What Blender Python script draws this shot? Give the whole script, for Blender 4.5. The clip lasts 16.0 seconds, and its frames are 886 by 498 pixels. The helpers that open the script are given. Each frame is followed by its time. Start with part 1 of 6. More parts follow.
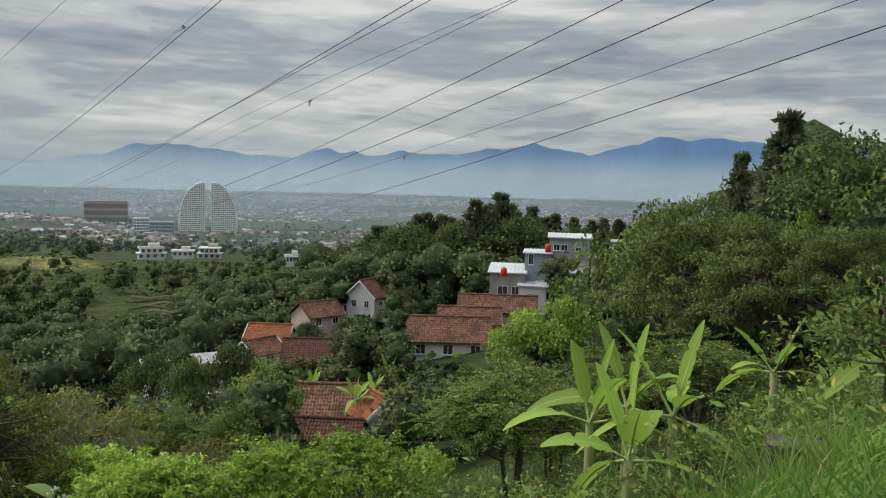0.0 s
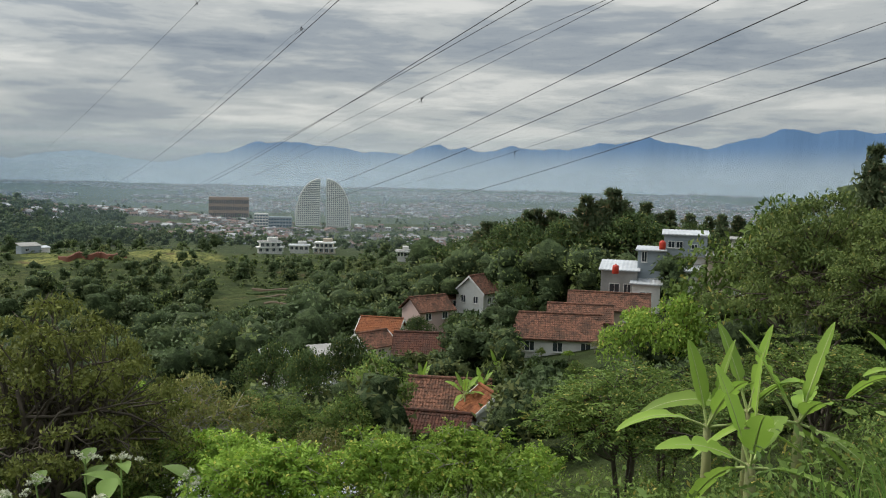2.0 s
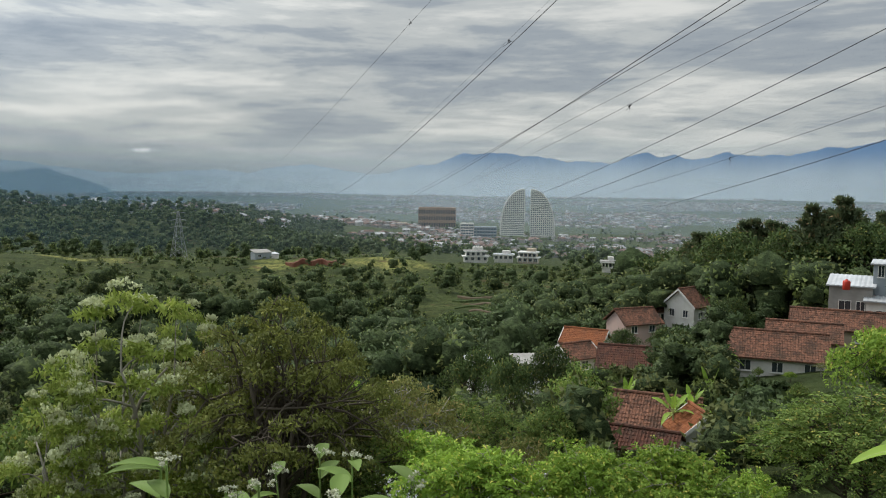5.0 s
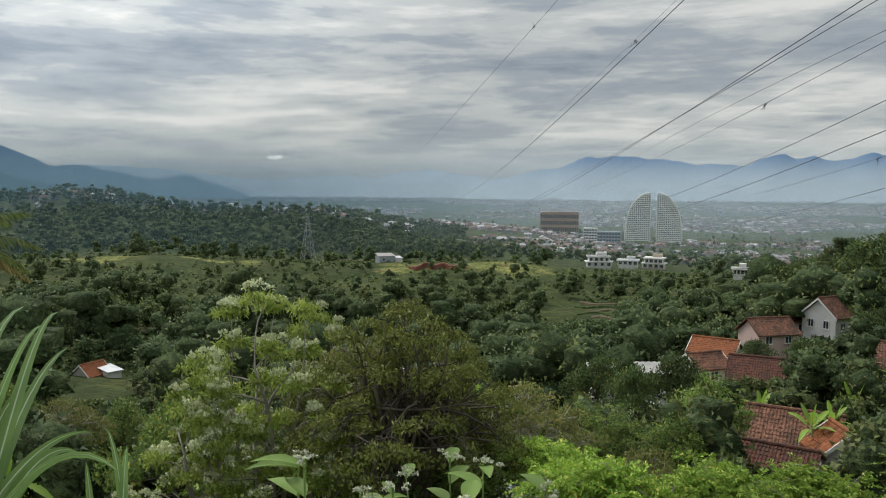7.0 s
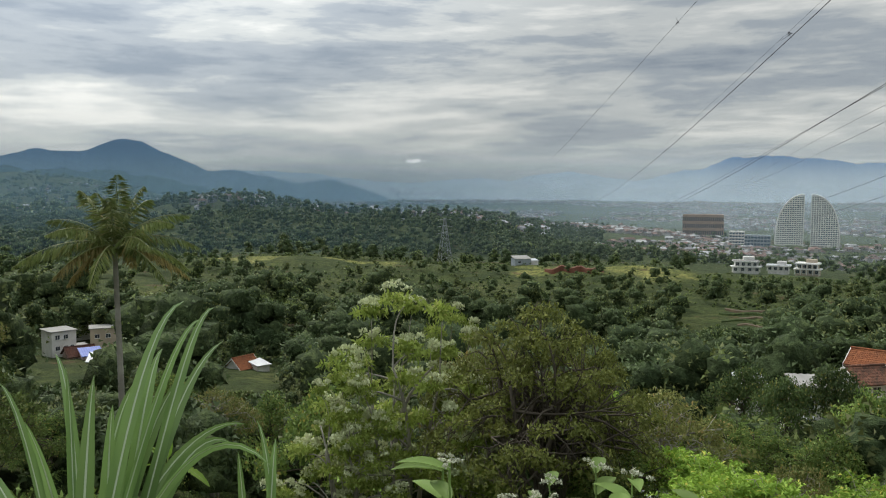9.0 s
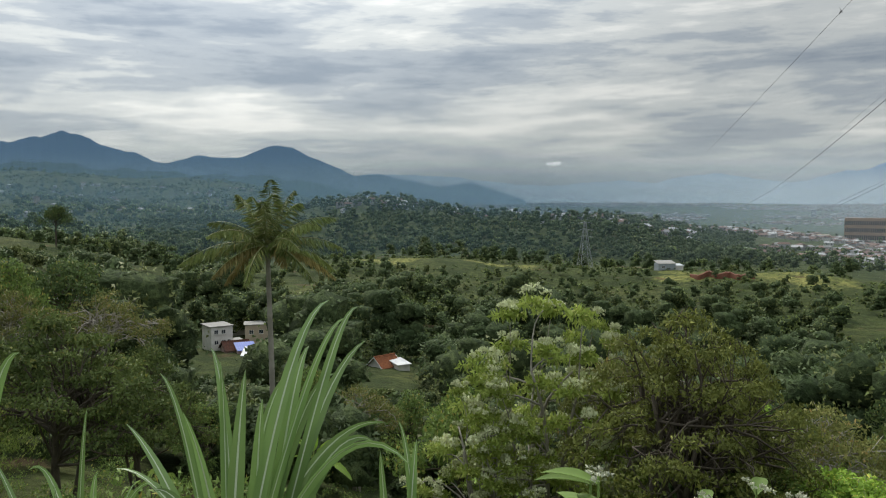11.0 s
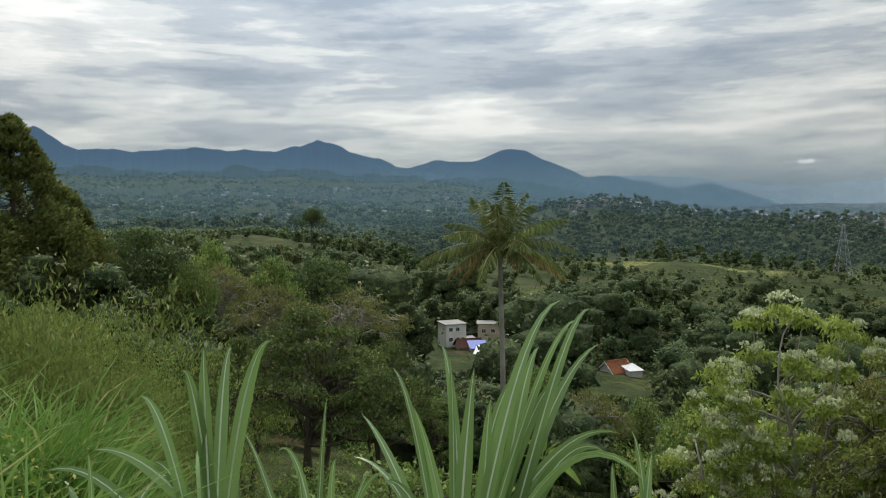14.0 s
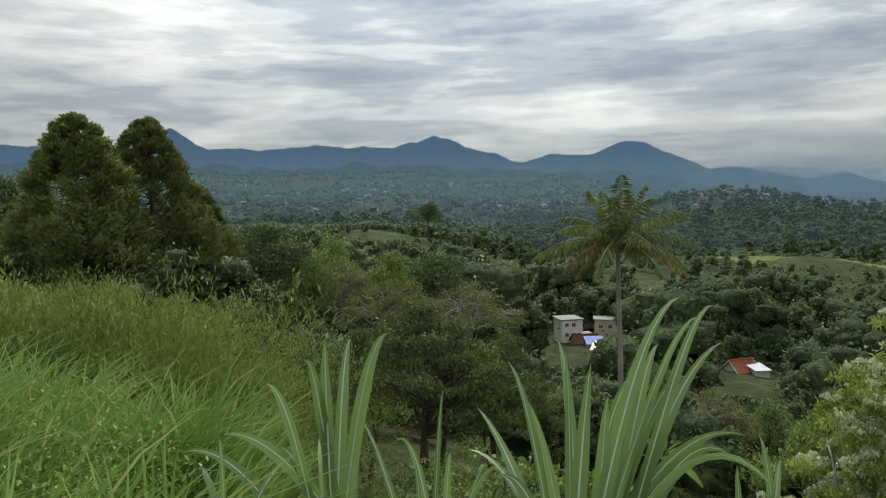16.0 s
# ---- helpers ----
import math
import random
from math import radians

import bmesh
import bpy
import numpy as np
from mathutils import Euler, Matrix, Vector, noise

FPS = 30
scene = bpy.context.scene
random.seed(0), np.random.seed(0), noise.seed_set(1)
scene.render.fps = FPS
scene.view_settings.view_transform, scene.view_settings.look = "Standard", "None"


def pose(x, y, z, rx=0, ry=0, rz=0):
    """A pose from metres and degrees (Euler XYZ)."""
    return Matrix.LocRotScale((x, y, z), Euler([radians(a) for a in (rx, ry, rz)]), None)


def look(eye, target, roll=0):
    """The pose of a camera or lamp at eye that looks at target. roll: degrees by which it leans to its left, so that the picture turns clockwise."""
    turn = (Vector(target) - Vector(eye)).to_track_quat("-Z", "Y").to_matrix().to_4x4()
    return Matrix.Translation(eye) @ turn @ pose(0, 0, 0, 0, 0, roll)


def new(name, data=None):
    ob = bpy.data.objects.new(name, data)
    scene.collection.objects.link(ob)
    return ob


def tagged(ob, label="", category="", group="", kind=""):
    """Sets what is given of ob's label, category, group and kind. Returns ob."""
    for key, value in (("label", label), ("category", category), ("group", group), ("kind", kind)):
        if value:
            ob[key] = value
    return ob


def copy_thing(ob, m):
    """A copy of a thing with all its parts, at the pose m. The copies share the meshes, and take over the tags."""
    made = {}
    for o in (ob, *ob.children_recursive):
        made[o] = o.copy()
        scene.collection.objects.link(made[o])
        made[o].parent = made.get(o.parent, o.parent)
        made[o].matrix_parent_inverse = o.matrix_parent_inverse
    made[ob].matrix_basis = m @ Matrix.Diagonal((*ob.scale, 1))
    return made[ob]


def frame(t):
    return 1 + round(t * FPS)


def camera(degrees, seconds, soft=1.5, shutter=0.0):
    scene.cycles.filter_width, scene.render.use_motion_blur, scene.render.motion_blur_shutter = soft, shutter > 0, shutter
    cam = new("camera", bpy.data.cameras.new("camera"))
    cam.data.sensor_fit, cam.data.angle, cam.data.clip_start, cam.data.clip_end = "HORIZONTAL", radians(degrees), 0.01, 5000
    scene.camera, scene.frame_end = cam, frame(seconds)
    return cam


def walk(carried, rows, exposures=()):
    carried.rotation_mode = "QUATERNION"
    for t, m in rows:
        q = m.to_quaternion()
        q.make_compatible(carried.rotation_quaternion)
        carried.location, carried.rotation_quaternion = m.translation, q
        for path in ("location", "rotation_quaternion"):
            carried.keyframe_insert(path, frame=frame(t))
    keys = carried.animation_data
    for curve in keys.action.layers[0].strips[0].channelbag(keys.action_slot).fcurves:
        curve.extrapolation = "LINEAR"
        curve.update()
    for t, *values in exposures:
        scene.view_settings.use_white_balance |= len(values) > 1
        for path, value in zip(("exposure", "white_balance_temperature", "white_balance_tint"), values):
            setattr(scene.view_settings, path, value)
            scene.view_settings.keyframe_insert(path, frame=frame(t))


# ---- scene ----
cam = camera(58.72, 16.0, soft=1.1)
walk(cam, [
    (0, pose(-0.000, 0.000, -0.000, 85.50, -1.52, -0.00)),
    (0.5, pose(-0.000, 0.000, -0.000, 85.31, -1.51, 1.44)),
    (1, pose(-0.013, 0.008, -0.003, 85.12, -1.49, 3.34)),
    (1.5, pose(-0.027, 0.016, -0.006, 85.06, -1.37, 5.78)),
    (2, pose(-0.040, 0.024, -0.008, 85.01, -1.30, 7.95)),
    (2.5, pose(-0.053, 0.032, -0.011, 85.03, -1.18, 10.48)),
    (3, pose(-0.067, 0.040, -0.014, 85.08, -1.09, 13.17)),
    (3.5, pose(-0.080, 0.048, -0.017, 85.19, -0.94, 15.85)),
    (4, pose(-0.093, 0.056, -0.019, 85.33, -0.87, 18.21)),
    (6.5, pose(-0.160, 0.096, -0.033, 85.60, -0.48, 29.20)),
    (7, pose(-0.173, 0.104, -0.036, 85.71, -0.43, 31.52)),
    (7.5, pose(-0.187, 0.112, -0.039, 85.83, -0.32, 34.46)),
    (8, pose(-0.200, 0.120, -0.042, 85.96, -0.23, 36.88)),
    (8.5, pose(-0.213, 0.128, -0.044, 85.98, -0.14, 39.23)),
    (9, pose(-0.227, 0.136, -0.047, 85.84, -0.16, 41.38)),
    (11.5, pose(-0.293, 0.176, -0.061, 86.25, 0.19, 54.25)),
    (12, pose(-0.307, 0.184, -0.064, 86.41, 0.32, 57.06)),
    (12.5, pose(-0.320, 0.192, -0.067, 86.42, 0.36, 59.90)),
    (13, pose(-0.333, 0.200, -0.069, 86.43, 0.42, 62.71)),
    (13.5, pose(-0.347, 0.208, -0.072, 86.40, 0.45, 65.47)),
    (14, pose(-0.360, 0.216, -0.075, 86.29, 0.49, 68.19)),
    (14.5, pose(-0.360, 0.216, -0.075, 86.13, 0.58, 70.67)),
    (15, pose(-0.360, 0.216, -0.075, 86.02, 0.57, 72.88)),
    (15.5, pose(-0.360, 0.216, -0.075, 85.97, 0.79, 74.83)),
    (16, pose(-0.360, 0.216, -0.075, 86.00, 1.10, 76.53)),
])

# ---------------------------------------------------------------- light
SUN_AZ, SUN_EL = 72.0, 44.0      # degrees to the left of +y, above the horizon
world = bpy.data.worlds.new("sky")
scene.world = world
world.use_nodes = True


class Nodes:
    """A small builder for node trees."""

    def __init__(self, tree):
        self.tree = tree
        tree.nodes.clear()

    def add(self, kind, **props):
        node = self.tree.nodes.new(kind)
        for key, value in props.items():
            setattr(node, key, value)
        return node

    def link(self, a, b):
        self.tree.links.new(a, b)

    def put(self, socket, value):
        if isinstance(value, bpy.types.NodeSocket):
            self.link(value, socket)
        else:
            socket.default_value = value

    def math(self, op, a, b=0.0, c=0.0, clamp=False):
        node = self.add("ShaderNodeMath", operation=op, use_clamp=clamp)
        for i, v in enumerate((a, b, c)):
            self.put(node.inputs[i], v)
        return node.outputs[0]

    def vmath(self, op, a, b=(0, 0, 0)):
        node = self.add("ShaderNodeVectorMath", operation=op)
        self.put(node.inputs[0], a)
        self.put(node.inputs[1], b)
        return node.outputs[0]

    def noise(self, vector, scale, detail=4.0, rough=0.55, distortion=0.0):
        node = self.add("ShaderNodeTexNoise")
        self.link(vector, node.inputs["Vector"])
        node.inputs["Scale"].default_value = scale
        node.inputs["Detail"].default_value = detail
        node.inputs["Roughness"].default_value = rough
        node.inputs["Distortion"].default_value = distortion
        return node.outputs["Fac"]

    def ramp(self, fac, stops, mode="EASE"):
        node = self.add("ShaderNodeValToRGB")
        node.color_ramp.interpolation = mode
        el = node.color_ramp.elements
        while len(el) < len(stops):
            el.new(0.5)
        for e, (p, c) in zip(el, stops):
            e.position, e.color = p, (*c, 1.0)
        self.put(node.inputs[0], fac)
        return node.outputs[0]

    def mix(self, fac, a, b, blend="MIX"):
        node = self.add("ShaderNodeMix", data_type="RGBA", blend_type=blend)
        self.put(node.inputs[0], fac)
        self.put(node.inputs[6], a if isinstance(a, bpy.types.NodeSocket) else (*a, 1.0))
        self.put(node.inputs[7], b if isinstance(b, bpy.types.NodeSocket) else (*b, 1.0))
        return node.outputs[2]

    def span(self, v, a, b, c=0.0, d=1.0):
        node = self.add("ShaderNodeMapRange", interpolation_type="SMOOTHSTEP")
        self.put(node.inputs[0], v)
        for i, x in enumerate((a, b, c, d)):
            node.inputs[i + 1].default_value = x
        return node.outputs[0]


def build_sky():
    n = Nodes(world.node_tree)
    geo = n.add("ShaderNodeTexCoord").outputs["Generated"]
    sep = n.add("ShaderNodeSeparateXYZ")
    n.link(geo, sep.inputs[0])
    x, y, z = sep.outputs
    up = n.math("MAXIMUM", z, 0.0)
    # clouds lie on a curved sheet overhead
    sheet = n.math("ADD", up, 0.075)
    flat = n.add("ShaderNodeCombineXYZ")
    n.link(n.math("DIVIDE", x, sheet), flat.inputs[0])
    n.link(n.math("DIVIDE", y, sheet), flat.inputs[1])
    turn = n.add("ShaderNodeMapping")
    n.link(flat.outputs[0], turn.inputs[0])
    turn.inputs["Rotation"].default_value = (0, 0, radians(-42))
    turn.inputs["Scale"].default_value = (1.15, 1.35, 1.0)
    turn.inputs["Location"].default_value = (3.3, 1.7, 0.0)
    p = turn.outputs[0]
    big = n.noise(p, 0.36, 4.0, 0.5, 0.5)
    mid = n.noise(p, 0.95, 6.0, 0.54, 0.6)
    fine = n.noise(p, 3.4, 5.0, 0.55, 0.2)
    level = n.add("ShaderNodeMapping")
    n.link(geo, level.inputs[0])
    level.inputs["Scale"].default_value = (1.5, 1.5, 10.5)
    bank = n.noise(level.outputs[0], 1.25, 7.0, 0.60, 0.25)
    puffs = n.noise(level.outputs[0], 4.2, 5.0, 0.6, 0.3)
    body = n.math("ADD", n.math("ADD", n.math("MULTIPLY", bank, 0.44), n.math("MULTIPLY", puffs, 0.16)),
                  n.math("ADD", n.math("MULTIPLY", big, 0.18), n.math("ADD", n.math("MULTIPLY", mid, 0.16), n.math("MULTIPLY", fine, 0.06))))
    thick = n.span(body, 0.385, 0.605)
    cloud = n.ramp(thick, [(0.0, (0.275, 0.325, 0.385)), (0.35, (0.415, 0.460, 0.500)), (0.65, (0.61, 0.64, 0.635)), (1.0, (0.88, 0.885, 0.845))])
    # the veiled sun brightens the sheet round it
    sun = Vector((-math.sin(radians(SUN_AZ)) * math.cos(radians(SUN_EL)), math.cos(radians(SUN_AZ)) * math.cos(radians(SUN_EL)), math.sin(radians(SUN_EL))))
    dot = n.add("ShaderNodeVectorMath", operation="DOT_PRODUCT")
    n.link(geo, dot.inputs[0])
    dot.inputs[1].default_value = sun
    glow = n.span(dot.outputs["Value"], 0.62, 1.0, 0.84, 1.75)
    high = n.span(z, 0.12, 0.9, 0.96, 2.4)
    cloud = n.mix(1.0, cloud, n.math("MULTIPLY", glow, high), "MULTIPLY")
    # pale haze near the horizon
    low = n.span(z, 0.0, 0.085, 1.0, 0.0)
    cloud = n.mix(n.math("MULTIPLY", low, 0.86), cloud, (0.47, 0.53, 0.55))
    # one small bright puff low over the plain
    bearing = n.math("ARCTAN2", n.math("MULTIPLY", x, -1.0), y)
    wob = n.math("SUBTRACT", n.noise(geo, 90.0, 4, 0.6), 0.5)
    across = n.math("DIVIDE", n.math("SUBTRACT", bearing, radians(43.45)), 0.0115)
    tall = n.math("DIVIDE", n.math("SUBTRACT", z, 0.0385), 0.0030)
    ring = n.math("ADD", n.math("ADD", n.math("MULTIPLY", across, across), n.math("MULTIPLY", tall, tall)), n.math("MULTIPLY", wob, 4.5))
    cloud = n.mix(n.span(ring, 0.4, 1.2, 1.0, 0.0), cloud, (0.95, 0.97, 0.97))
    sky = n.add("ShaderNodeTexSky", sky_type="NISHITA", sun_disc=False, sun_elevation=radians(SUN_EL), sun_rotation=radians(-SUN_AZ))
    blue = n.add("ShaderNodeBackground")
    n.link(sky.outputs[0], blue.inputs[0])
    blue.inputs[1].default_value = 0.07
    grey = n.add("ShaderNodeBackground")
    n.link(cloud, grey.inputs[0])
    grey.inputs[1].default_value = 1.0
    both = n.add("ShaderNodeMixShader")
    both.inputs[0].default_value = 0.9
    n.link(blue.outputs[0], both.inputs[1])
    n.link(grey.outputs[0], both.inputs[2])
    out = n.add("ShaderNodeOutputWorld")
    n.link(both.outputs[0], out.inputs[0])


build_sky()
lamp = bpy.data.lights.new("sun", "SUN")
lamp.energy, lamp.angle, lamp.color = 2.2, radians(14), (1.0, 0.93, 0.82)
sun_ob = new("sun", lamp)
sun_ob.matrix_world = look((0, 0, 0), (math.sin(radians(SUN_AZ)) * math.cos(radians(SUN_EL)), -math.cos(radians(SUN_AZ)) * math.cos(radians(SUN_EL)), -math.sin(radians(SUN_EL))))
scene.view_settings.exposure = 0.0


# ---------------------------------------------------------------- materials
def material(name):
    m = bpy.data.materials.new(name)
    m.use_nodes = True
    return m, Nodes(m.node_tree)


def finish(m, n, colour, rough=0.8, bump=None, bump_strength=0.3, bump_distance=0.02, metal=0.0, spec=0.3, translucent=0.0):
    b = n.add("ShaderNodeBsdfPrincipled")
    n.put(b.inputs["Base Color"], colour if isinstance(colour, bpy.types.NodeSocket) else (*colour, 1.0))
    n.put(b.inputs["Roughness"], rough)
    b.inputs["Metallic"].default_value = metal
    b.inputs["Specular IOR Level"].default_value = spec
    if bump is not None:
        k = n.add("ShaderNodeBump")
        k.inputs["Strength"].default_value, k.inputs["Distance"].default_value = bump_strength, bump_distance
        n.link(bump, k.inputs["Height"])
        n.link(k.outputs[0], b.inputs["Normal"])
    shader = b.outputs[0]
    if translucent:
        tr = n.add("ShaderNodeBsdfTranslucent")
        n.put(tr.inputs["Color"], colour if isinstance(colour, bpy.types.NodeSocket) else (*colour, 1.0))
        mx = n.add("ShaderNodeMixShader")
        mx.inputs[0].default_value = translucent
        n.link(shader, mx.inputs[1])
        n.link(tr.outputs[0], mx.inputs[2])
        shader = mx.outputs[0]
    out = n.add("ShaderNodeOutputMaterial")
    n.link(shader, out.inputs[0])
    return m


def surface(name, a, b, scale=1.0, rough=0.8, bump=0.3, distance=0.02, metal=0.0, spec=0.3, coords="Object"):
    """Paint, plaster, stone or bark: two tones mixed by broad stains and fine grain."""
    m, n = material(name)
    co = n.add("ShaderNodeTexCoord").outputs[coords]
    broad = n.noise(co, scale * 0.35, 5, 0.6)
    grain = n.noise(co, scale * 6, 4, 0.6)
    fac = n.math("ADD", n.math("MULTIPLY", n.span(broad, 0.35, 0.7), 0.7), n.math("MULTIPLY", grain, 0.3))
    colour = n.mix(fac, a, b)
    return finish(m, n, colour, rough, grain, bump, distance, metal, spec)


def leaf(name, dark, light, warm=None, translucent=0.3, rough=0.6, spec=0.15, patch=0.35):
    """Foliage: each leaf has its own tone, each plant its own shade, and clumps differ."""
    m, n = material(name)
    geo = n.add("ShaderNodeNewGeometry")
    info = n.add("ShaderNodeObjectInfo")
    co = n.add("ShaderNodeTexCoord").outputs["Object"]
    clump = n.span(n.noise(co, patch, 3, 0.6), 0.3, 0.7)
    tone = n.math("ADD", n.math("MULTIPLY", geo.outputs["Random Per Island"], 0.55), n.math("MULTIPLY", clump, 0.45))
    colour = n.mix(tone, dark, light)
    if warm:
        colour = n.mix(n.span(geo.outputs["Random Per Island"], 0.9, 0.98, 0.0, 0.8), colour, warm)
    shade = n.math("ADD", n.math("MULTIPLY", info.outputs["Random"], 0.5), 0.75)
    colour = n.mix(1.0, colour, shade, "MULTIPLY")
    return finish(m, n, colour, rough, spec=spec, translucent=translucent)


BARK = surface("bark", (0.055, 0.045, 0.034), (0.12, 0.10, 0.075), 3.0, 0.9, 0.8, 0.03)
BARK_PALE = surface("pale_bark", (0.22, 0.20, 0.17), (0.36, 0.34, 0.29), 3.0, 0.9, 0.6, 0.02)
LEAF_DARK = leaf("dark_foliage", (0.046, 0.077, 0.029), (0.122, 0.180, 0.054), (0.286, 0.273, 0.071))
LEAF_MID = leaf("green_foliage", (0.079, 0.140, 0.036), (0.238, 0.328, 0.079), (0.450, 0.375, 0.099))
LEAF_BRIGHT = leaf("bright_foliage", (0.110, 0.211, 0.032), (0.346, 0.490, 0.080), (0.600, 0.540, 0.125))
LEAF_OLIVE = leaf("olive_foliage", (0.101, 0.129, 0.036), (0.255, 0.258, 0.083), (0.349, 0.246, 0.094))
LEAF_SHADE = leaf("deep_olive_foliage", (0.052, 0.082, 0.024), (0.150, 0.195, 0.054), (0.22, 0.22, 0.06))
LEAF_BRONZE = leaf("bronze_twig_foliage", (0.085, 0.105, 0.026), (0.225, 0.250, 0.062), (0.34, 0.36, 0.09))
LEAF_PINE = leaf("pine_foliage", (0.066, 0.100, 0.051), (0.166, 0.204, 0.095), (0.299, 0.200, 0.105))


def crown_material(name, dark, light, grain):
    """Canopy seen from afar: mottled leaf masses with shaded gaps painted dark, each crown and each stretch of wood
    with its own tone.
    """
    m, n = material(name)
    geo = n.add("ShaderNodeNewGeometry")
    co = n.add("ShaderNodeTexCoord").outputs["Object"]
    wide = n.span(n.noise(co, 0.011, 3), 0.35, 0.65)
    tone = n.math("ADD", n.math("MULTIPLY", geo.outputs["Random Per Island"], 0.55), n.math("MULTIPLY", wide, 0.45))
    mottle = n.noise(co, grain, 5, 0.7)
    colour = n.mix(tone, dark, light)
    # shaded gaps between the leaves, darkened in the colour by noise
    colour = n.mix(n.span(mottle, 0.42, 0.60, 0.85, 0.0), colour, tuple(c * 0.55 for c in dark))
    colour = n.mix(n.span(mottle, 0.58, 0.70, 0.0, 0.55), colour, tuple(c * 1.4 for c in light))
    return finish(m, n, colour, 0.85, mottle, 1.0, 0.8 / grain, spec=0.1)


WOOD_DARK = leaf("dark_wood_foliage", (0.060, 0.096, 0.040), (0.118, 0.164, 0.062), translucent=0.2, patch=0.05)
WOOD_OLIVE = leaf("olive_wood_foliage", (0.094, 0.118, 0.040), (0.178, 0.202, 0.068), translucent=0.2, patch=0.05)
WOOD_LIGHT = leaf("light_wood_foliage", (0.110, 0.155, 0.046), (0.205, 0.255, 0.078), translucent=0.25, patch=0.05)
# darker than the leaves, to paint the shaded inside of the crowns
WOOD_SHADED_HEART = crown_material("wood_heart", (0.050, 0.078, 0.032), (0.098, 0.128, 0.050), 0.9)
LEAF_FAR = crown_material("far_foliage", (0.044, 0.072, 0.023), (0.114, 0.145, 0.045), 1.1)
FEATHER_LEAF = leaf("yellow_green_foliage", (0.105, 0.160, 0.032), (0.275, 0.345, 0.090), (0.40, 0.39, 0.14), translucent=0.4)
LEAF_CYPRESS = leaf("bronze_green_foliage", (0.095, 0.132, 0.034), (0.215, 0.245, 0.070), (0.26, 0.20, 0.06), translucent=0.45)
FLOWER_LEAF = leaf("pale_yellow_green_foliage", (0.165, 0.232, 0.043), (0.403, 0.488, 0.116), (0.512, 0.512, 0.195), translucent=0.35)
BLOSSOM = leaf("cream_blossom", (0.42, 0.47, 0.24), (0.64, 0.67, 0.44), translucent=0.2)
WEED_LEAF = leaf("weed_leaf", (0.105, 0.170, 0.040), (0.215, 0.315, 0.085), translucent=0.35)
WHITE_FLOWER = leaf("white_flower", (0.46, 0.48, 0.34), (0.66, 0.67, 0.54), translucent=0.2)
BANANA_LEAF = leaf("banana_leaf", (0.180, 0.330, 0.040), (0.370, 0.520, 0.095), translucent=0.45, rough=0.5, spec=0.25)
BANANA_RIB = surface("banana_midrib", (0.30, 0.38, 0.12), (0.38, 0.44, 0.17), 4, 0.5)
BANANA_STEM = surface("banana_stem", (0.16, 0.20, 0.06), (0.24, 0.22, 0.10), 4, 0.6)
PALM_LEAF = leaf("palm_leaflet", (0.085, 0.125, 0.033), (0.21, 0.24, 0.075), (0.34, 0.27, 0.10), translucent=0.3)
PALM_DRY = leaf("dry_palm_leaflet", (0.18, 0.15, 0.05), (0.30, 0.25, 0.09), translucent=0.2)
GRASS = leaf("grass_blade", (0.085, 0.180, 0.026), (0.225, 0.345, 0.075), (0.40, 0.36, 0.15), translucent=0.35)
CANE_LEAF = leaf("cane_leaf", (0.110, 0.200, 0.050), (0.245, 0.365, 0.130), translucent=0.3, rough=0.35, spec=0.5)
CANE_RIB = surface("cane_midrib", (0.50, 0.58, 0.42), (0.62, 0.68, 0.52), 4, 0.45)


def ground_material():
    m, n = material("hillside_ground")
    co = n.add("ShaderNodeTexCoord").outputs["Object"]
    wide = n.span(n.noise(co, 0.012, 5, 0.6), 0.38, 0.62)
    mid = n.span(n.noise(co, 0.09, 5, 0.62), 0.35, 0.65)
    fine = n.noise(co, 2.2, 6, 0.65)
    green = n.mix(mid, (0.034, 0.052, 0.018), (0.085, 0.108, 0.034))
    dry = n.mix(mid, (0.070, 0.082, 0.028), (0.150, 0.150, 0.052))
    soil = n.mix(mid, (0.11, 0.062, 0.038), (0.17, 0.105, 0.065))
    # the mown meadow on the ridge across the valley
    meadow = None
    for cx, cy, r in ((-190, 368, 34), (-232, 335, 22), (-300, 285, 22), (-345, 240, 26)):
        off = n.vmath("SUBTRACT", co, (cx, cy, -30))
        dist = n.add("ShaderNodeVectorMath", operation="LENGTH")
        n.link(off, dist.inputs[0])
        ring = n.math("ADD", dist.outputs["Value"], n.math("MULTIPLY", n.math("SUBTRACT", n.noise(co, 0.05, 4), 0.5), 50))
        part_ = n.span(ring, r * 0.55, r, 1.0, 0.0)
        meadow = part_ if meadow is None else n.math("MAXIMUM", meadow, part_)
    colour = n.mix(n.math("MULTIPLY", n.span(n.noise(co, 0.03, 4), 0.5, 0.68), 0.6), green, dry)
    colour = n.mix(meadow, colour, n.mix(mid, (0.17, 0.19, 0.055), (0.30, 0.29, 0.09)))
    colour = n.mix(n.math("MULTIPLY", n.span(n.noise(co, 0.055, 4, 0.5), 0.63, 0.70), 0.75), colour, soil)
    scrub = n.noise(co, 0.45, 6, 0.7)
    colour = n.mix(n.span(scrub, 0.40, 0.56, 0.8, 0.0), colour, (0.030, 0.040, 0.014))
    colour = n.mix(n.math("MULTIPLY", fine, 0.35), colour, (0.03, 0.04, 0.015))
    return finish(m, n, colour, 0.95, n.math("ADD", n.math("MULTIPLY", scrub, 3.0), fine), 0.8, 0.4, spec=0.1)


GROUND = ground_material()


# ---------------------------------------------------------------- mesh helpers
def sub(name, mesh, parent, label=""):
    ob = new(name, mesh)
    ob.parent = parent
    if label:
        tagged(ob, label)
    return ob


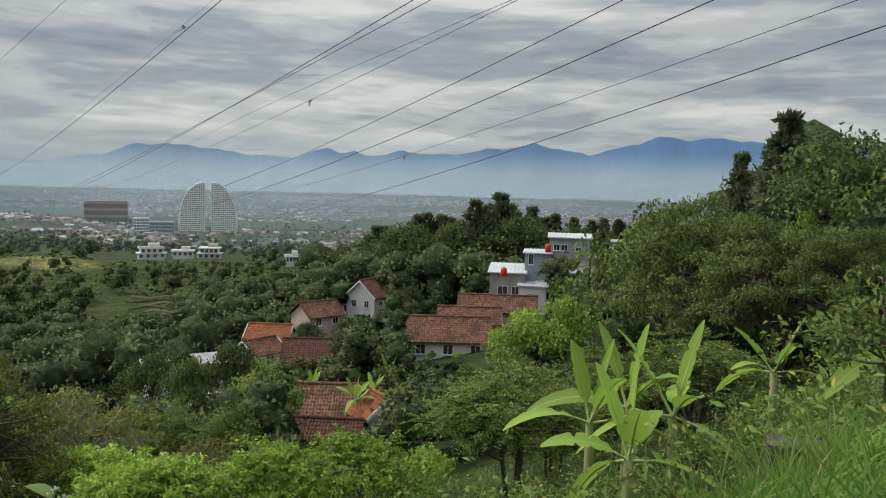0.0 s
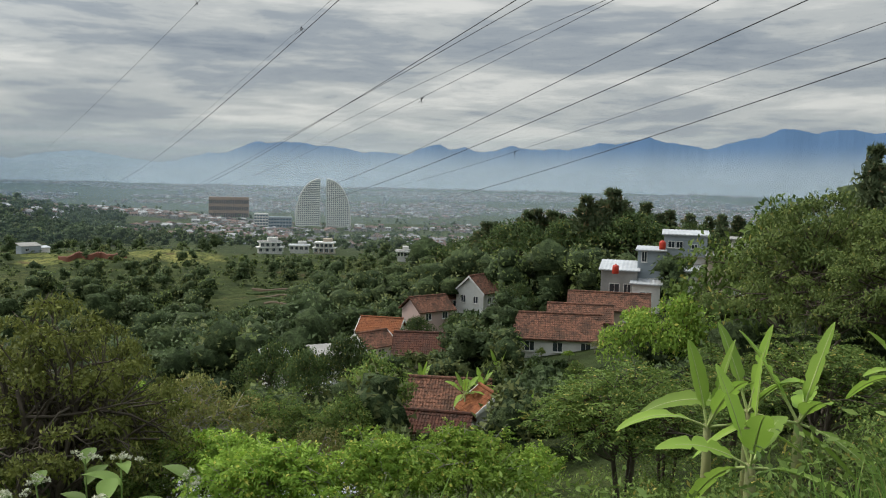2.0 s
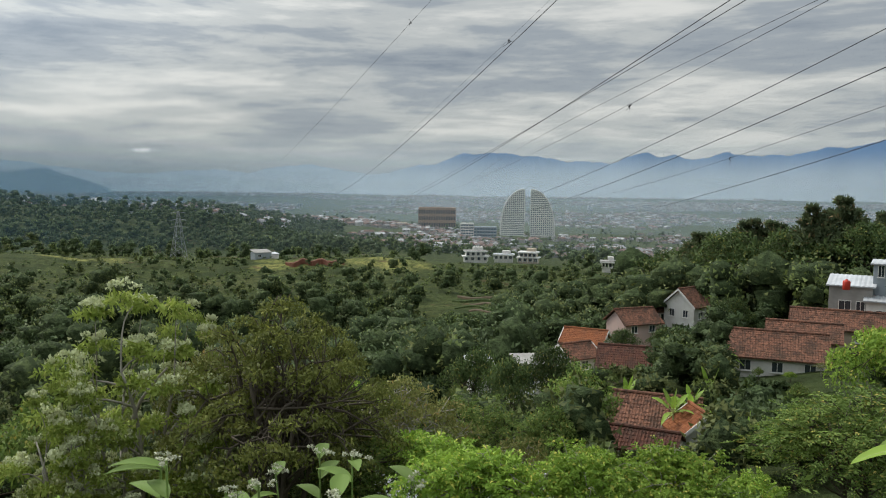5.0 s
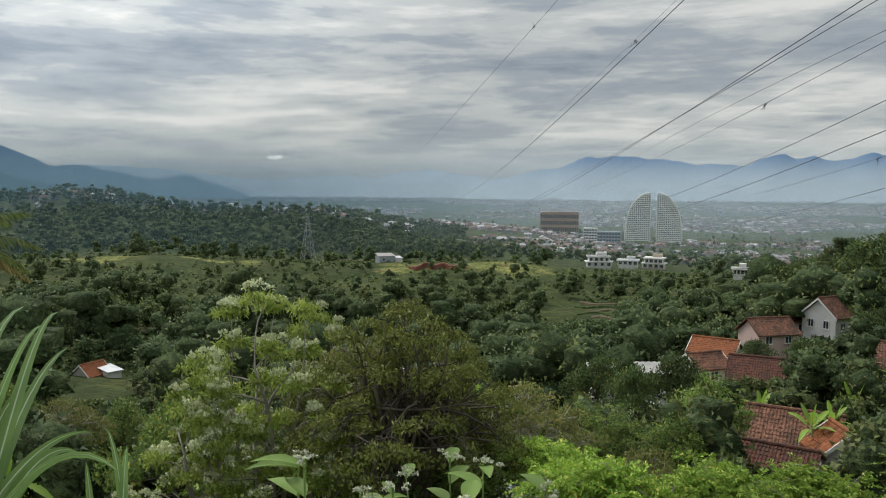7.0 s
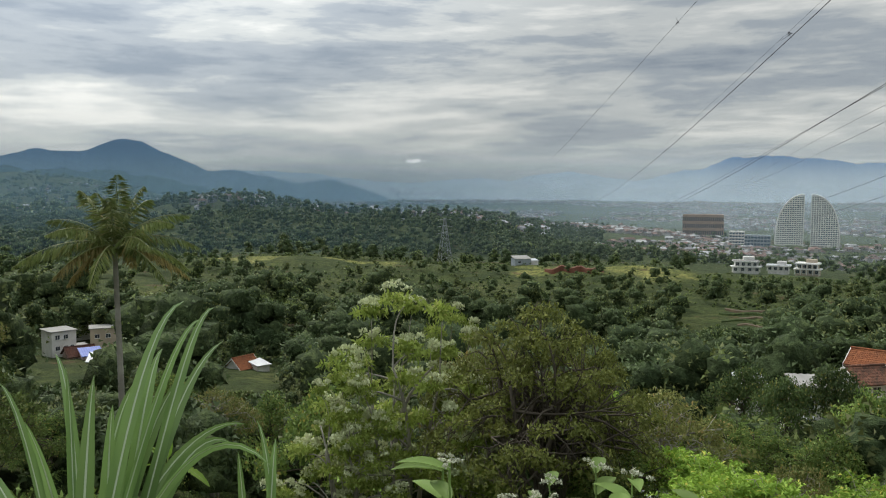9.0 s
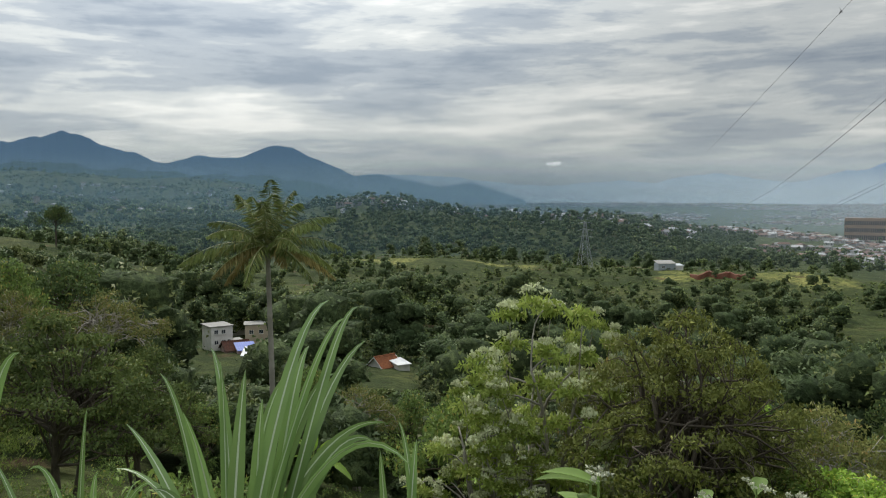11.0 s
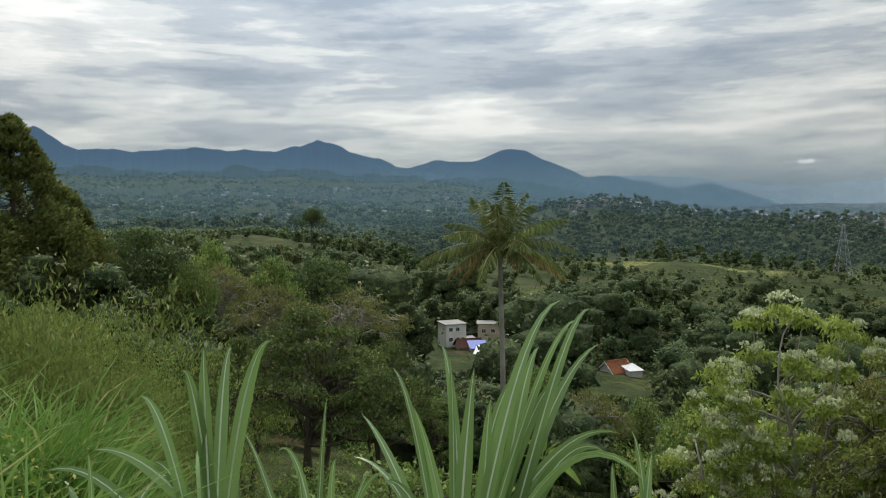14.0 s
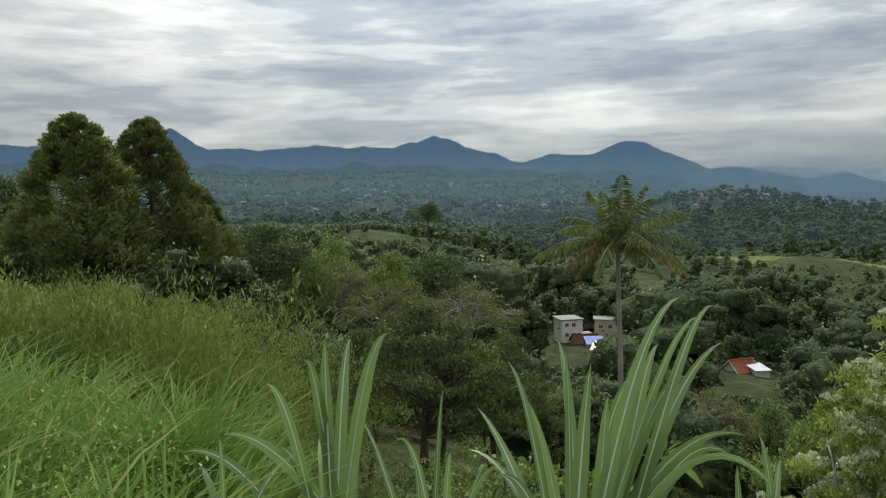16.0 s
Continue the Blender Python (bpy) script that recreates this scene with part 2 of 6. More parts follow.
def mesh_of(name, verts, faces, mats, index=None, smooth=False):
    me = bpy.data.meshes.new(name)
    me.from_pydata(verts.tolist() if isinstance(verts, np.ndarray) else verts, [], faces.tolist() if isinstance(faces, np.ndarray) else faces)
    for m in (mats if isinstance(mats, (list, tuple)) else [mats]):
        me.materials.append(m)
    if index is not None:
        me.polygons.foreach_set("material_index", np.asarray(index, dtype=np.int32))
    if smooth:
        me.polygons.foreach_set("use_smooth", np.ones(len(me.polygons), dtype=bool))
    me.update()
    return me


class Soup:
    """Vertices and faces of one mesh, gathered piece by piece."""

    def __init__(self):
        self.v, self.f, self.m, self.count, self.out = [], [], [], 0, []

    def add(self, verts, faces, mat=0):
        verts = np.asarray(verts, dtype=float).reshape(-1, 3)
        off = self.count
        self.v.append(verts)
        self.f += [tuple(i + off for i in f) for f in (faces.tolist() if isinstance(faces, np.ndarray) else faces)]
        self.m += [mat] * len(faces)
        self.count += len(verts)

    def box(self, c, s, mat=0, rz=0.0, bevel=0.0):
        """A box at centre c with sizes s, turned by rz degrees, its upright edges cut by bevel."""
        hx, hy, hz = s[0] / 2, s[1] / 2, s[2] / 2
        if bevel:
            ring = [(hx - bevel, -hy), (hx, -hy + bevel), (hx, hy - bevel), (hx - bevel, hy), (-hx + bevel, hy), (-hx, hy - bevel), (-hx, -hy + bevel), (-hx + bevel, -hy)]
        else:
            ring = [(hx, -hy), (hx, hy), (-hx, hy), (-hx, -hy)]
        k = len(ring)
        a = radians(rz)
        ca, sa = math.cos(a), math.sin(a)
        pts = [(c[0] + px * ca - py * sa, c[1] + px * sa + py * ca, c[2] + h) for h in (-hz, hz) for px, py in ring]
        faces = [(i, (i + 1) % k, k + (i + 1) % k, k + i) for i in range(k)] + [tuple(range(k - 1, -1, -1)), tuple(range(k, 2 * k))]
        self.add(pts, faces, mat)

    def tube(self, pts, radii, sides=6, mat=0):
        pts = np.asarray(pts, dtype=float)
        n = len(pts)
        ways = np.gradient(pts, axis=0)
        ways /= np.linalg.norm(ways, axis=1)[:, None] + 1e-9
        ref = np.array([0.3, 0.9, 0.1]) if abs(ways[0][2]) > 0.7 else np.array([0, 0, 1.0])
        u = np.cross(ways, ref)
        u /= np.linalg.norm(u, axis=1)[:, None] + 1e-9
        w = np.cross(ways, u)
        ang = np.arange(sides) * 2 * np.pi / sides
        v = pts[:, None, :] + (u[:, None, :] * np.cos(ang)[None, :, None] + w[:, None, :] * np.sin(ang)[None, :, None]) * np.asarray(radii, dtype=float)[:, None, None]
        f = [(i * sides + j, i * sides + (j + 1) % sides, (i + 1) * sides + (j + 1) % sides, (i + 1) * sides + j) for i in range(n - 1) for j in range(sides)]
        f.append(tuple((n - 1) * sides + j for j in range(sides)))
        self.add(v.reshape(-1, 3), f, mat)

    def leaves(self, base, way, length, width, rng, fold=0.18, mat=0, out=None, far=False):
        """One folded diamond (far: a triangle) for each row of base and way; out: the way the crown's surface faces there."""
        corners = 3 if far else 4
        n = len(base)
        way = way / (np.linalg.norm(way, axis=1)[:, None] + 1e-9)
        side = np.cross(way, rng.normal(size=(n, 3)) + np.array([0, 0, 0.6]))
        side /= np.linalg.norm(side, axis=1)[:, None] + 1e-9
        nor = np.cross(side, way)
        if out is not None:
            flip = np.where((nor * out).sum(axis=1) < 0, -1.0, 1.0)[:, None]
            side, nor = side * flip, nor * flip
            soft = out / (np.linalg.norm(out, axis=1)[:, None] + 1e-9) * 0.6 + nor * 0.65
            self.out.append(np.repeat(soft / (np.linalg.norm(soft, axis=1)[:, None] + 1e-9), corners, axis=0))
        ln = np.broadcast_to(np.asarray(length, dtype=float), (n,))[:, None]
        wd = np.broadcast_to(np.asarray(width, dtype=float), (n,))[:, None]
        mid = base + way * ln * 0.48 + nor * wd * fold
        v = np.stack([base, mid + side * wd * 0.5, base + way * ln - nor * ln * 0.12, mid - side * wd * 0.5], axis=1).reshape(-1, 3)
        if far:
            v = np.stack([base - side * wd * 0.5, base + side * wd * 0.5, base + way * ln], axis=1).reshape(-1, 3)
        f = (np.arange(n)[:, None] * corners + np.arange(corners)[None, :])
        self.add(v, f, mat)

    def mesh(self, name, mats, smooth=False):
        me = mesh_of(name, np.concatenate(self.v), self.f, mats, self.m, smooth or bool(self.out))
        if self.out and sum(len(o) for o in self.out) == self.count:
            me.normals_split_custom_set_from_vertices(np.concatenate(self.out).tolist())
        return me


def polar(az, d, z=0.0):
    a = radians(az)
    return Vector((-d * math.sin(a), d * math.cos(a), z))


# ---------------------------------------------------------------- the lie of the land
NEAR_D = (0, 5, 10, 20, 40, 70, 110)
NEAR = {
    -75: (-1.6, -1.5, -1.2, -0.5, 1, 2, 3),
    -32: (-1.6, -2.0, -2.7, -4.6, -7.5, -9, -11),
    -14: (-1.6, -3.0, -5.0, -9.0, -14.5, -18.2, -19),
    5: (-1.6, -3.2, -5.8, -10.5, -17, -21.5, -22.5),
    20: (-1.6, -3.3, -6.0, -11.5, -19, -26, -31),
    35: (-1.6, -3.2, -6.0, -11.5, -20, -29, -38),
    52: (-1.6, -3.0, -5.6, -10.5, -18, -26, -34),
    66: (-1.6, -2.8, -5.2, -10.0, -16, -22, -29),
    82: (-1.6, -2.6, -4.8, -8.6, -13.5, -17, -20),
    95: (-1.6, -2.0, -3.2, -5.6, -8.0, -9.0, -10.5),
    103: (-1.6, -1.8, -2.7, -4.4, -6.4, -7.5, -9),
    114: (-1.6, -1.6, -2.3, -3.4, -4.8, -6, -7),
    150: (-1.6, -1.4, -1.0, 0.0, 1.5, 3, 4),
}
FAR_D = (110, 180, 260, 400, 560, 850, 1300, 2000, 3200, 4950)
FAR = {
    -75: (3, 5, 6, 5, 0, -10, -30, -50, -50, -46),
    -25: (-11, -15, -26, -48, -62, -82, -98, -95, -74, -46),
    0: (-22, -29, -40, -50, -58, -75, -96, -95, -74, -46),
    18: (-30, -40, -44, -46, -54, -72, -90, -95, -74, -46),
    29: (-36, -47, -47, -33, -48, -58, -58, -92, -74, -46),
    42: (-37, -47, -46, -37, -50, -27, -44, -85, -74, -46),
    56: (-32, -40, -42, -37, -42, -11, -34, -60, -60, -46),
    68: (-29, -41, -45, -38, -38, -42, -40, -20, 55, 20),
    82: (-20, -23, -22, -20, -28, -32, -34, -8, 85, 40),
    98: (-10, -13, -16, -22, -28, -34, -36, 0, 90, 40),
    150: (4, 6, 8, 8, 5, 0, 0, 10, 40, 40),
}


def smooth_table(table, knots, az, d):
    """Heights of a table of slopes, glided over azimuth and, in the logarithm, over distance."""
    keys = sorted(table)
    az = np.clip(az, keys[0], keys[-1])
    rows = np.array([table[k] for k in keys], dtype=float)
    i = np.clip(np.searchsorted(keys, az, side="right") - 1, 0, len(keys) - 2)
    ks = np.array(keys, dtype=float)
    u = (az - ks[i]) / (ks[i + 1] - ks[i])
    u = u * u * (3 - 2 * u)
    lk = np.log(np.array(knots, dtype=float) + 4.0)
    ld = np.log(np.clip(d, knots[0], knots[-1]) + 4.0)
    j = np.clip(np.searchsorted(lk, ld, side="right") - 1, 0, len(knots) - 2)
    w = (ld - lk[j]) / (lk[j + 1] - lk[j])
    w = np.clip(w, 0, 1)
    w = 0.5 * w + 0.5 * w * w * (3 - 2 * w)
    a = rows[i, j] * (1 - w) + rows[i, j + 1] * w
    b = rows[i + 1, j] * (1 - w) + rows[i + 1, j + 1] * w
    return a * (1 - u) + b * u


def waves(x, y):
    """Folds of the land at several sizes."""
    s = 0.0
    for k, (wl, amp) in enumerate(((420, 1.0), (210, 0.6), (97, 0.3), (43, 0.14), (17, 0.05))):
        a = 0.9 + 1.7 * k
        s = s + amp * (np.sin((x * math.cos(a) + y * math.sin(a)) * 6.283 / wl + 1.3 * k) * np.cos((y * math.cos(a * 1.4) - x * math.sin(a * 1.4)) * 6.283 / (wl * 1.3) + 2.1 * k))
    return s


def land(x, y):
    x, y = np.asarray(x, dtype=float), np.asarray(y, dtype=float)
    d = np.hypot(x, y)
    az = np.degrees(np.arctan2(-x, y))
    az = np.where(az < -105, az + 360, az)
    near = smooth_table(NEAR, NEAR_D, az, d)
    far = smooth_table(FAR, FAR_D, az, d)
    u = np.clip((d - 90) / 40, 0, 1)
    z = near * (1 - u) + far * u
    flat = np.clip((z + 60) / 30, 0.15, 1)
    return z + waves(x, y) * np.clip((d - 15) / 600, 0, 1) ** 0.8 * 9 * flat


def ground_z(az, d):
    p = polar(az, d)
    return float(land(p.x, p.y))


def on_ground(az, d, dz=0.0):
    p = polar(az, d)
    p.z = float(land(p.x, p.y)) + dz
    return p


def build_ground():
    rings = np.concatenate([[0.0], np.geomspace(0.7, 4950, 160)])
    steps = 320
    ang = np.arange(steps) * 2 * np.pi / steps
    X = -rings[:, None] * np.sin(ang)[None, :]
    Y = rings[:, None] * np.cos(ang)[None, :]
    Z = land(X, Y)
    v = np.stack([X, Y, Z], axis=2).reshape(-1, 3)
    i = np.arange(len(rings) - 1)[:, None]
    j = np.arange(steps)[None, :]
    f = np.stack([i * steps + j, (i + 1) * steps + j, (i + 1) * steps + (j + 1) % steps, i * steps + (j + 1) % steps], axis=2).reshape(-1, 4)
    ob = new("ground", mesh_of("ground", v, f, GROUND, smooth=True))
    tagged(ob, "green hillside and valley running out to a hazy plain", "ground", kind="structure")


build_ground()


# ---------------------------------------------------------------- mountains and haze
def hazed_mountain_material(name, low, high, glow):
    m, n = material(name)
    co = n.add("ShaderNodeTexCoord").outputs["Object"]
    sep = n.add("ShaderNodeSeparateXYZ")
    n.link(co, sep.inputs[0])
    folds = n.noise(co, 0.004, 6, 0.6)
    # distance haze painted into the colour: pale at the foot, bluer towards the top
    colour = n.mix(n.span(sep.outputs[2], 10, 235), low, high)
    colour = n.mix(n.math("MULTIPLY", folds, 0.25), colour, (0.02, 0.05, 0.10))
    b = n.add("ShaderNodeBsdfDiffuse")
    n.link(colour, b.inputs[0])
    # a glow added on top, for the light of the hazy air
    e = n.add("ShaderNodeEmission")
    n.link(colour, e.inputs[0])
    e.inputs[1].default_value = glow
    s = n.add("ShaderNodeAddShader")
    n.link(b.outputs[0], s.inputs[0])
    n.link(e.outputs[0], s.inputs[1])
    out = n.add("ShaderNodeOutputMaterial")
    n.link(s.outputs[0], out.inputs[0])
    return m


def range_of_mountains(name, label, mat, dist, depth, skyline, rough, seed):
    """A range of hills with a rugged skyline: pairs of azimuth and elevation in degrees."""
    pa = np.array(skyline[0::2], dtype=float)
    pe = np.array(skyline[1::2], dtype=float)
    az = np.linspace(pa[0], pa[-1], int((pa[-1] - pa[0]) * 14))
    rng = np.random.default_rng(seed)
    sky = np.interp(az, pa, pe)
    soft = np.convolve(np.pad(sky, 4, mode="edge"), np.ones(9) / 9, "valid")
    sky = 0.5 * sky + 0.5 * soft
    for k in range(7):
        wl = 3.1 / 1.9 ** k
        sky = sky + rough * 0.62 ** k * np.sin(az * 6.283 / wl + rng.uniform(0, 6.28)) * np.clip((sky + 0.6) / 1.5, 0, 1)
    soft_sky = np.convolve(np.pad(sky, 12, mode="edge"), np.ones(25) / 25, "valid")
    rows = 18
    v = []
    for r in range(rows):
        u = r / (rows - 1)
        d = dist + depth * u
        fold = 0.012 * np.sin(az * 2.1 + 3 * u)
        top = (dist + depth) * np.tan(np.radians(soft_sky * (1 - u ** 4) + sky * u ** 4))
        z = -60 + (top + 60) * (0.3 * u + 0.7 * u ** 1.6 + fold * u * (1 - u) * 2.5)
        v.append(np.stack([-d * np.sin(np.radians(az)), d * np.cos(np.radians(az)), z], axis=1))
    k = len(az)
    v += [v[-1].copy(), v[-1] * np.array([1.01, 1.01, 1]) + np.array([0, 0, -150.0])]
    v = np.concatenate(v)
    i = np.array([q for q in range(rows + 1) if q != rows - 1])[:, None]
    j = np.arange(k - 1)[None, :]
    f = np.stack([i * k + j, i * k + j + 1, (i + 1) * k + j + 1, (i + 1) * k + j], axis=2).reshape(-1, 4)
    ob = new(name, mesh_of(name, v, f, mat, smooth=True))
    return tagged(ob, label, "mountains", kind="structure")


# blues and pale feet here are haze put into the colour
M_FAR = hazed_mountain_material("far_blue_mountain", (0.36, 0.42, 0.46), (0.085, 0.155, 0.275), 0.42)
M_PALE = hazed_mountain_material("pale_blue_mountain", (0.38, 0.44, 0.475), (0.24, 0.32, 0.41), 0.48)
M_LEFT = hazed_mountain_material("blue_mountain", (0.15, 0.205, 0.25), (0.075, 0.125, 0.195), 0.42)
M_GREEN = hazed_mountain_material("blue_green_hill", (0.075, 0.11, 0.115), (0.06, 0.092, 0.105), 0.35)
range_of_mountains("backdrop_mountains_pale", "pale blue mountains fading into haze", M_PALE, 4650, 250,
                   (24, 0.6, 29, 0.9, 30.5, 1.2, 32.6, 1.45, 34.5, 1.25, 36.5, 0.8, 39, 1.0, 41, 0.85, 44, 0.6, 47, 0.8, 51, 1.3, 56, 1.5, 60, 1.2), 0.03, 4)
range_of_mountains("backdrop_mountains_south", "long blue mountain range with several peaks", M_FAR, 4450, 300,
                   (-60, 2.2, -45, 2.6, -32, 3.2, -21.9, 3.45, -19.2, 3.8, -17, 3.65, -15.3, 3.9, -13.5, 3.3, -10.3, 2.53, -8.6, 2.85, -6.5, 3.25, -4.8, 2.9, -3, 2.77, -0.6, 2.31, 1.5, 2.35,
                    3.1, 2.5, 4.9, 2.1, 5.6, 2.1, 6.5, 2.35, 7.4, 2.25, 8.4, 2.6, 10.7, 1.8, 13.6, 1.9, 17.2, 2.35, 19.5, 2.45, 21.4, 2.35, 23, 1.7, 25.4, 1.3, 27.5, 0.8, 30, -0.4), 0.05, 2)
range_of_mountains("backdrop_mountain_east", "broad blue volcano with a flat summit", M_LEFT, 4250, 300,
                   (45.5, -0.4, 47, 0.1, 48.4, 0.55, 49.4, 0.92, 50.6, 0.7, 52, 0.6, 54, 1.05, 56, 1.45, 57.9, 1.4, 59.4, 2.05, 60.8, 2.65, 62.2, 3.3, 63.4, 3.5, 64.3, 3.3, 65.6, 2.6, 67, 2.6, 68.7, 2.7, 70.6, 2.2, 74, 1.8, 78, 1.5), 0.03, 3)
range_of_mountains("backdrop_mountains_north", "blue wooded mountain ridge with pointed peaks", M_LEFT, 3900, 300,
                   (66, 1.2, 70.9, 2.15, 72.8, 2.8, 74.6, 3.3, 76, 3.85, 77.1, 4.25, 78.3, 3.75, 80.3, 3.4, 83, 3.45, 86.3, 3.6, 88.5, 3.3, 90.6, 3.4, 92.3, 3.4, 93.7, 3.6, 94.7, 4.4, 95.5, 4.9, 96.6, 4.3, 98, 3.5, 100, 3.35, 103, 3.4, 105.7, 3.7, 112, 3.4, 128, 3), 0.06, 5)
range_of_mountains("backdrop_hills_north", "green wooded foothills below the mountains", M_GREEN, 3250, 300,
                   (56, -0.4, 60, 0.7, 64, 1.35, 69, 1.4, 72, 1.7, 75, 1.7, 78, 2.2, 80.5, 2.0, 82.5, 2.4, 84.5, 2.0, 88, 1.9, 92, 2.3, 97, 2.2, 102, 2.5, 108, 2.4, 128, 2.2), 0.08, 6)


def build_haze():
    """Morning haze over the plain, put in as thin tinted sheets that scatter the sky's light, thinning upwards."""
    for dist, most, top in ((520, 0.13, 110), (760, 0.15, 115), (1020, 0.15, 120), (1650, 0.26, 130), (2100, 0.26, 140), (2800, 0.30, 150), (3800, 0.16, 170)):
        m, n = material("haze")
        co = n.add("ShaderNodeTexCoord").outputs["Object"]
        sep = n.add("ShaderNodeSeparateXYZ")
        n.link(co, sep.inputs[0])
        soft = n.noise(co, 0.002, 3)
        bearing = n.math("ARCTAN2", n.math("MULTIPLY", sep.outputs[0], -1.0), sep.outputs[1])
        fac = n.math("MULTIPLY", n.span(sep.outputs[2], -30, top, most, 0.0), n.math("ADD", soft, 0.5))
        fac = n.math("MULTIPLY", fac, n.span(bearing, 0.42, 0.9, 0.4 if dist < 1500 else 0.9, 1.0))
        # haze colour painted by bearing: pale over the plain, dark blue to the north
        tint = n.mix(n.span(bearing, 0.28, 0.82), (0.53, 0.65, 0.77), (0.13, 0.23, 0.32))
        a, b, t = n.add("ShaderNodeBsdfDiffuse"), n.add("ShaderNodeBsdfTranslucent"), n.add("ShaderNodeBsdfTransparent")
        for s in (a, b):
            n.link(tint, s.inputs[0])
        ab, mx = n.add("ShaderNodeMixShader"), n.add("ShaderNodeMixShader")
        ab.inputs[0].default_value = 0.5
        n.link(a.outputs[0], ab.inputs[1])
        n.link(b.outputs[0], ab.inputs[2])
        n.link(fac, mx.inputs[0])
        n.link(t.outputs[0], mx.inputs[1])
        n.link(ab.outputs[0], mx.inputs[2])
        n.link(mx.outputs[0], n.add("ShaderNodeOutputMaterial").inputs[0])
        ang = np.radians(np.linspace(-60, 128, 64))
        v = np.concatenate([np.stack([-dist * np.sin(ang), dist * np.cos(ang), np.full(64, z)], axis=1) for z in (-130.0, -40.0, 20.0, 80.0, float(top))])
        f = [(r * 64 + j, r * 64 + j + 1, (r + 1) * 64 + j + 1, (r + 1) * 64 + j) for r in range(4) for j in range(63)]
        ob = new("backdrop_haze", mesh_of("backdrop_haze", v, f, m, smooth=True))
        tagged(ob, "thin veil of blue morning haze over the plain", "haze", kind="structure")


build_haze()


# ---------------------------------------------------------------- plants
def plant_root(name, label, category, group=""):
    ob = new(name)
    return tagged(ob, label, category, group)


def ball(rng, n):
    v = rng.normal(size=(n, 3))
    return v / (np.linalg.norm(v, axis=1)[:, None] + 1e-9)


def clump_leaves(soup, rng, centre, rad, count, length, width, droop=0.25, mat=0, squash=0.75, shell=0.55, core=None):
    d = ball(rng, count)
    d[:, 2] = np.where(d[:, 2] < -0.35, -d[:, 2] * 0.5, d[:, 2])
    r = rad * (shell + (1 - shell) * rng.random(count) ** 0.5)
    r = r * (1 + 0.22 * np.sin(d[:, 0] * 5 + centre[0]) * np.cos(d[:, 1] * 6 + centre[1]))
    base = np.asarray(centre)[None, :] + d * r[:, None] * np.array([1, 1, squash])
    way = d * 0.55 + ball(rng, count) * 0.75 + np.array([0, 0, -droop])
    out = d * 0.8 + np.array([0, 0, 0.25])
    if core is not None:
        far = base - np.asarray(core)[None, :]
        out = out + 0.5 * far / (np.linalg.norm(far, axis=1)[:, None] + 1e-9)
    soup.leaves(base, way, length * rng.uniform(0.6, 1.3, count), width * rng.uniform(0.7, 1.25, count), rng, mat=mat, out=out)


def limb(rng, a, b, bend=0.12, n=5):
    a, b = np.asarray(a, dtype=float), np.asarray(b, dtype=float)
    u = np.linspace(0, 1, n)[:, None]
    ln = np.linalg.norm(b - a)
    off = rng.normal(size=3) * ln * bend
    return a + (b - a) * u + off * np.sin(u * np.pi) + np.array([0, 0, ln * 0.10]) * np.sin(u * np.pi)


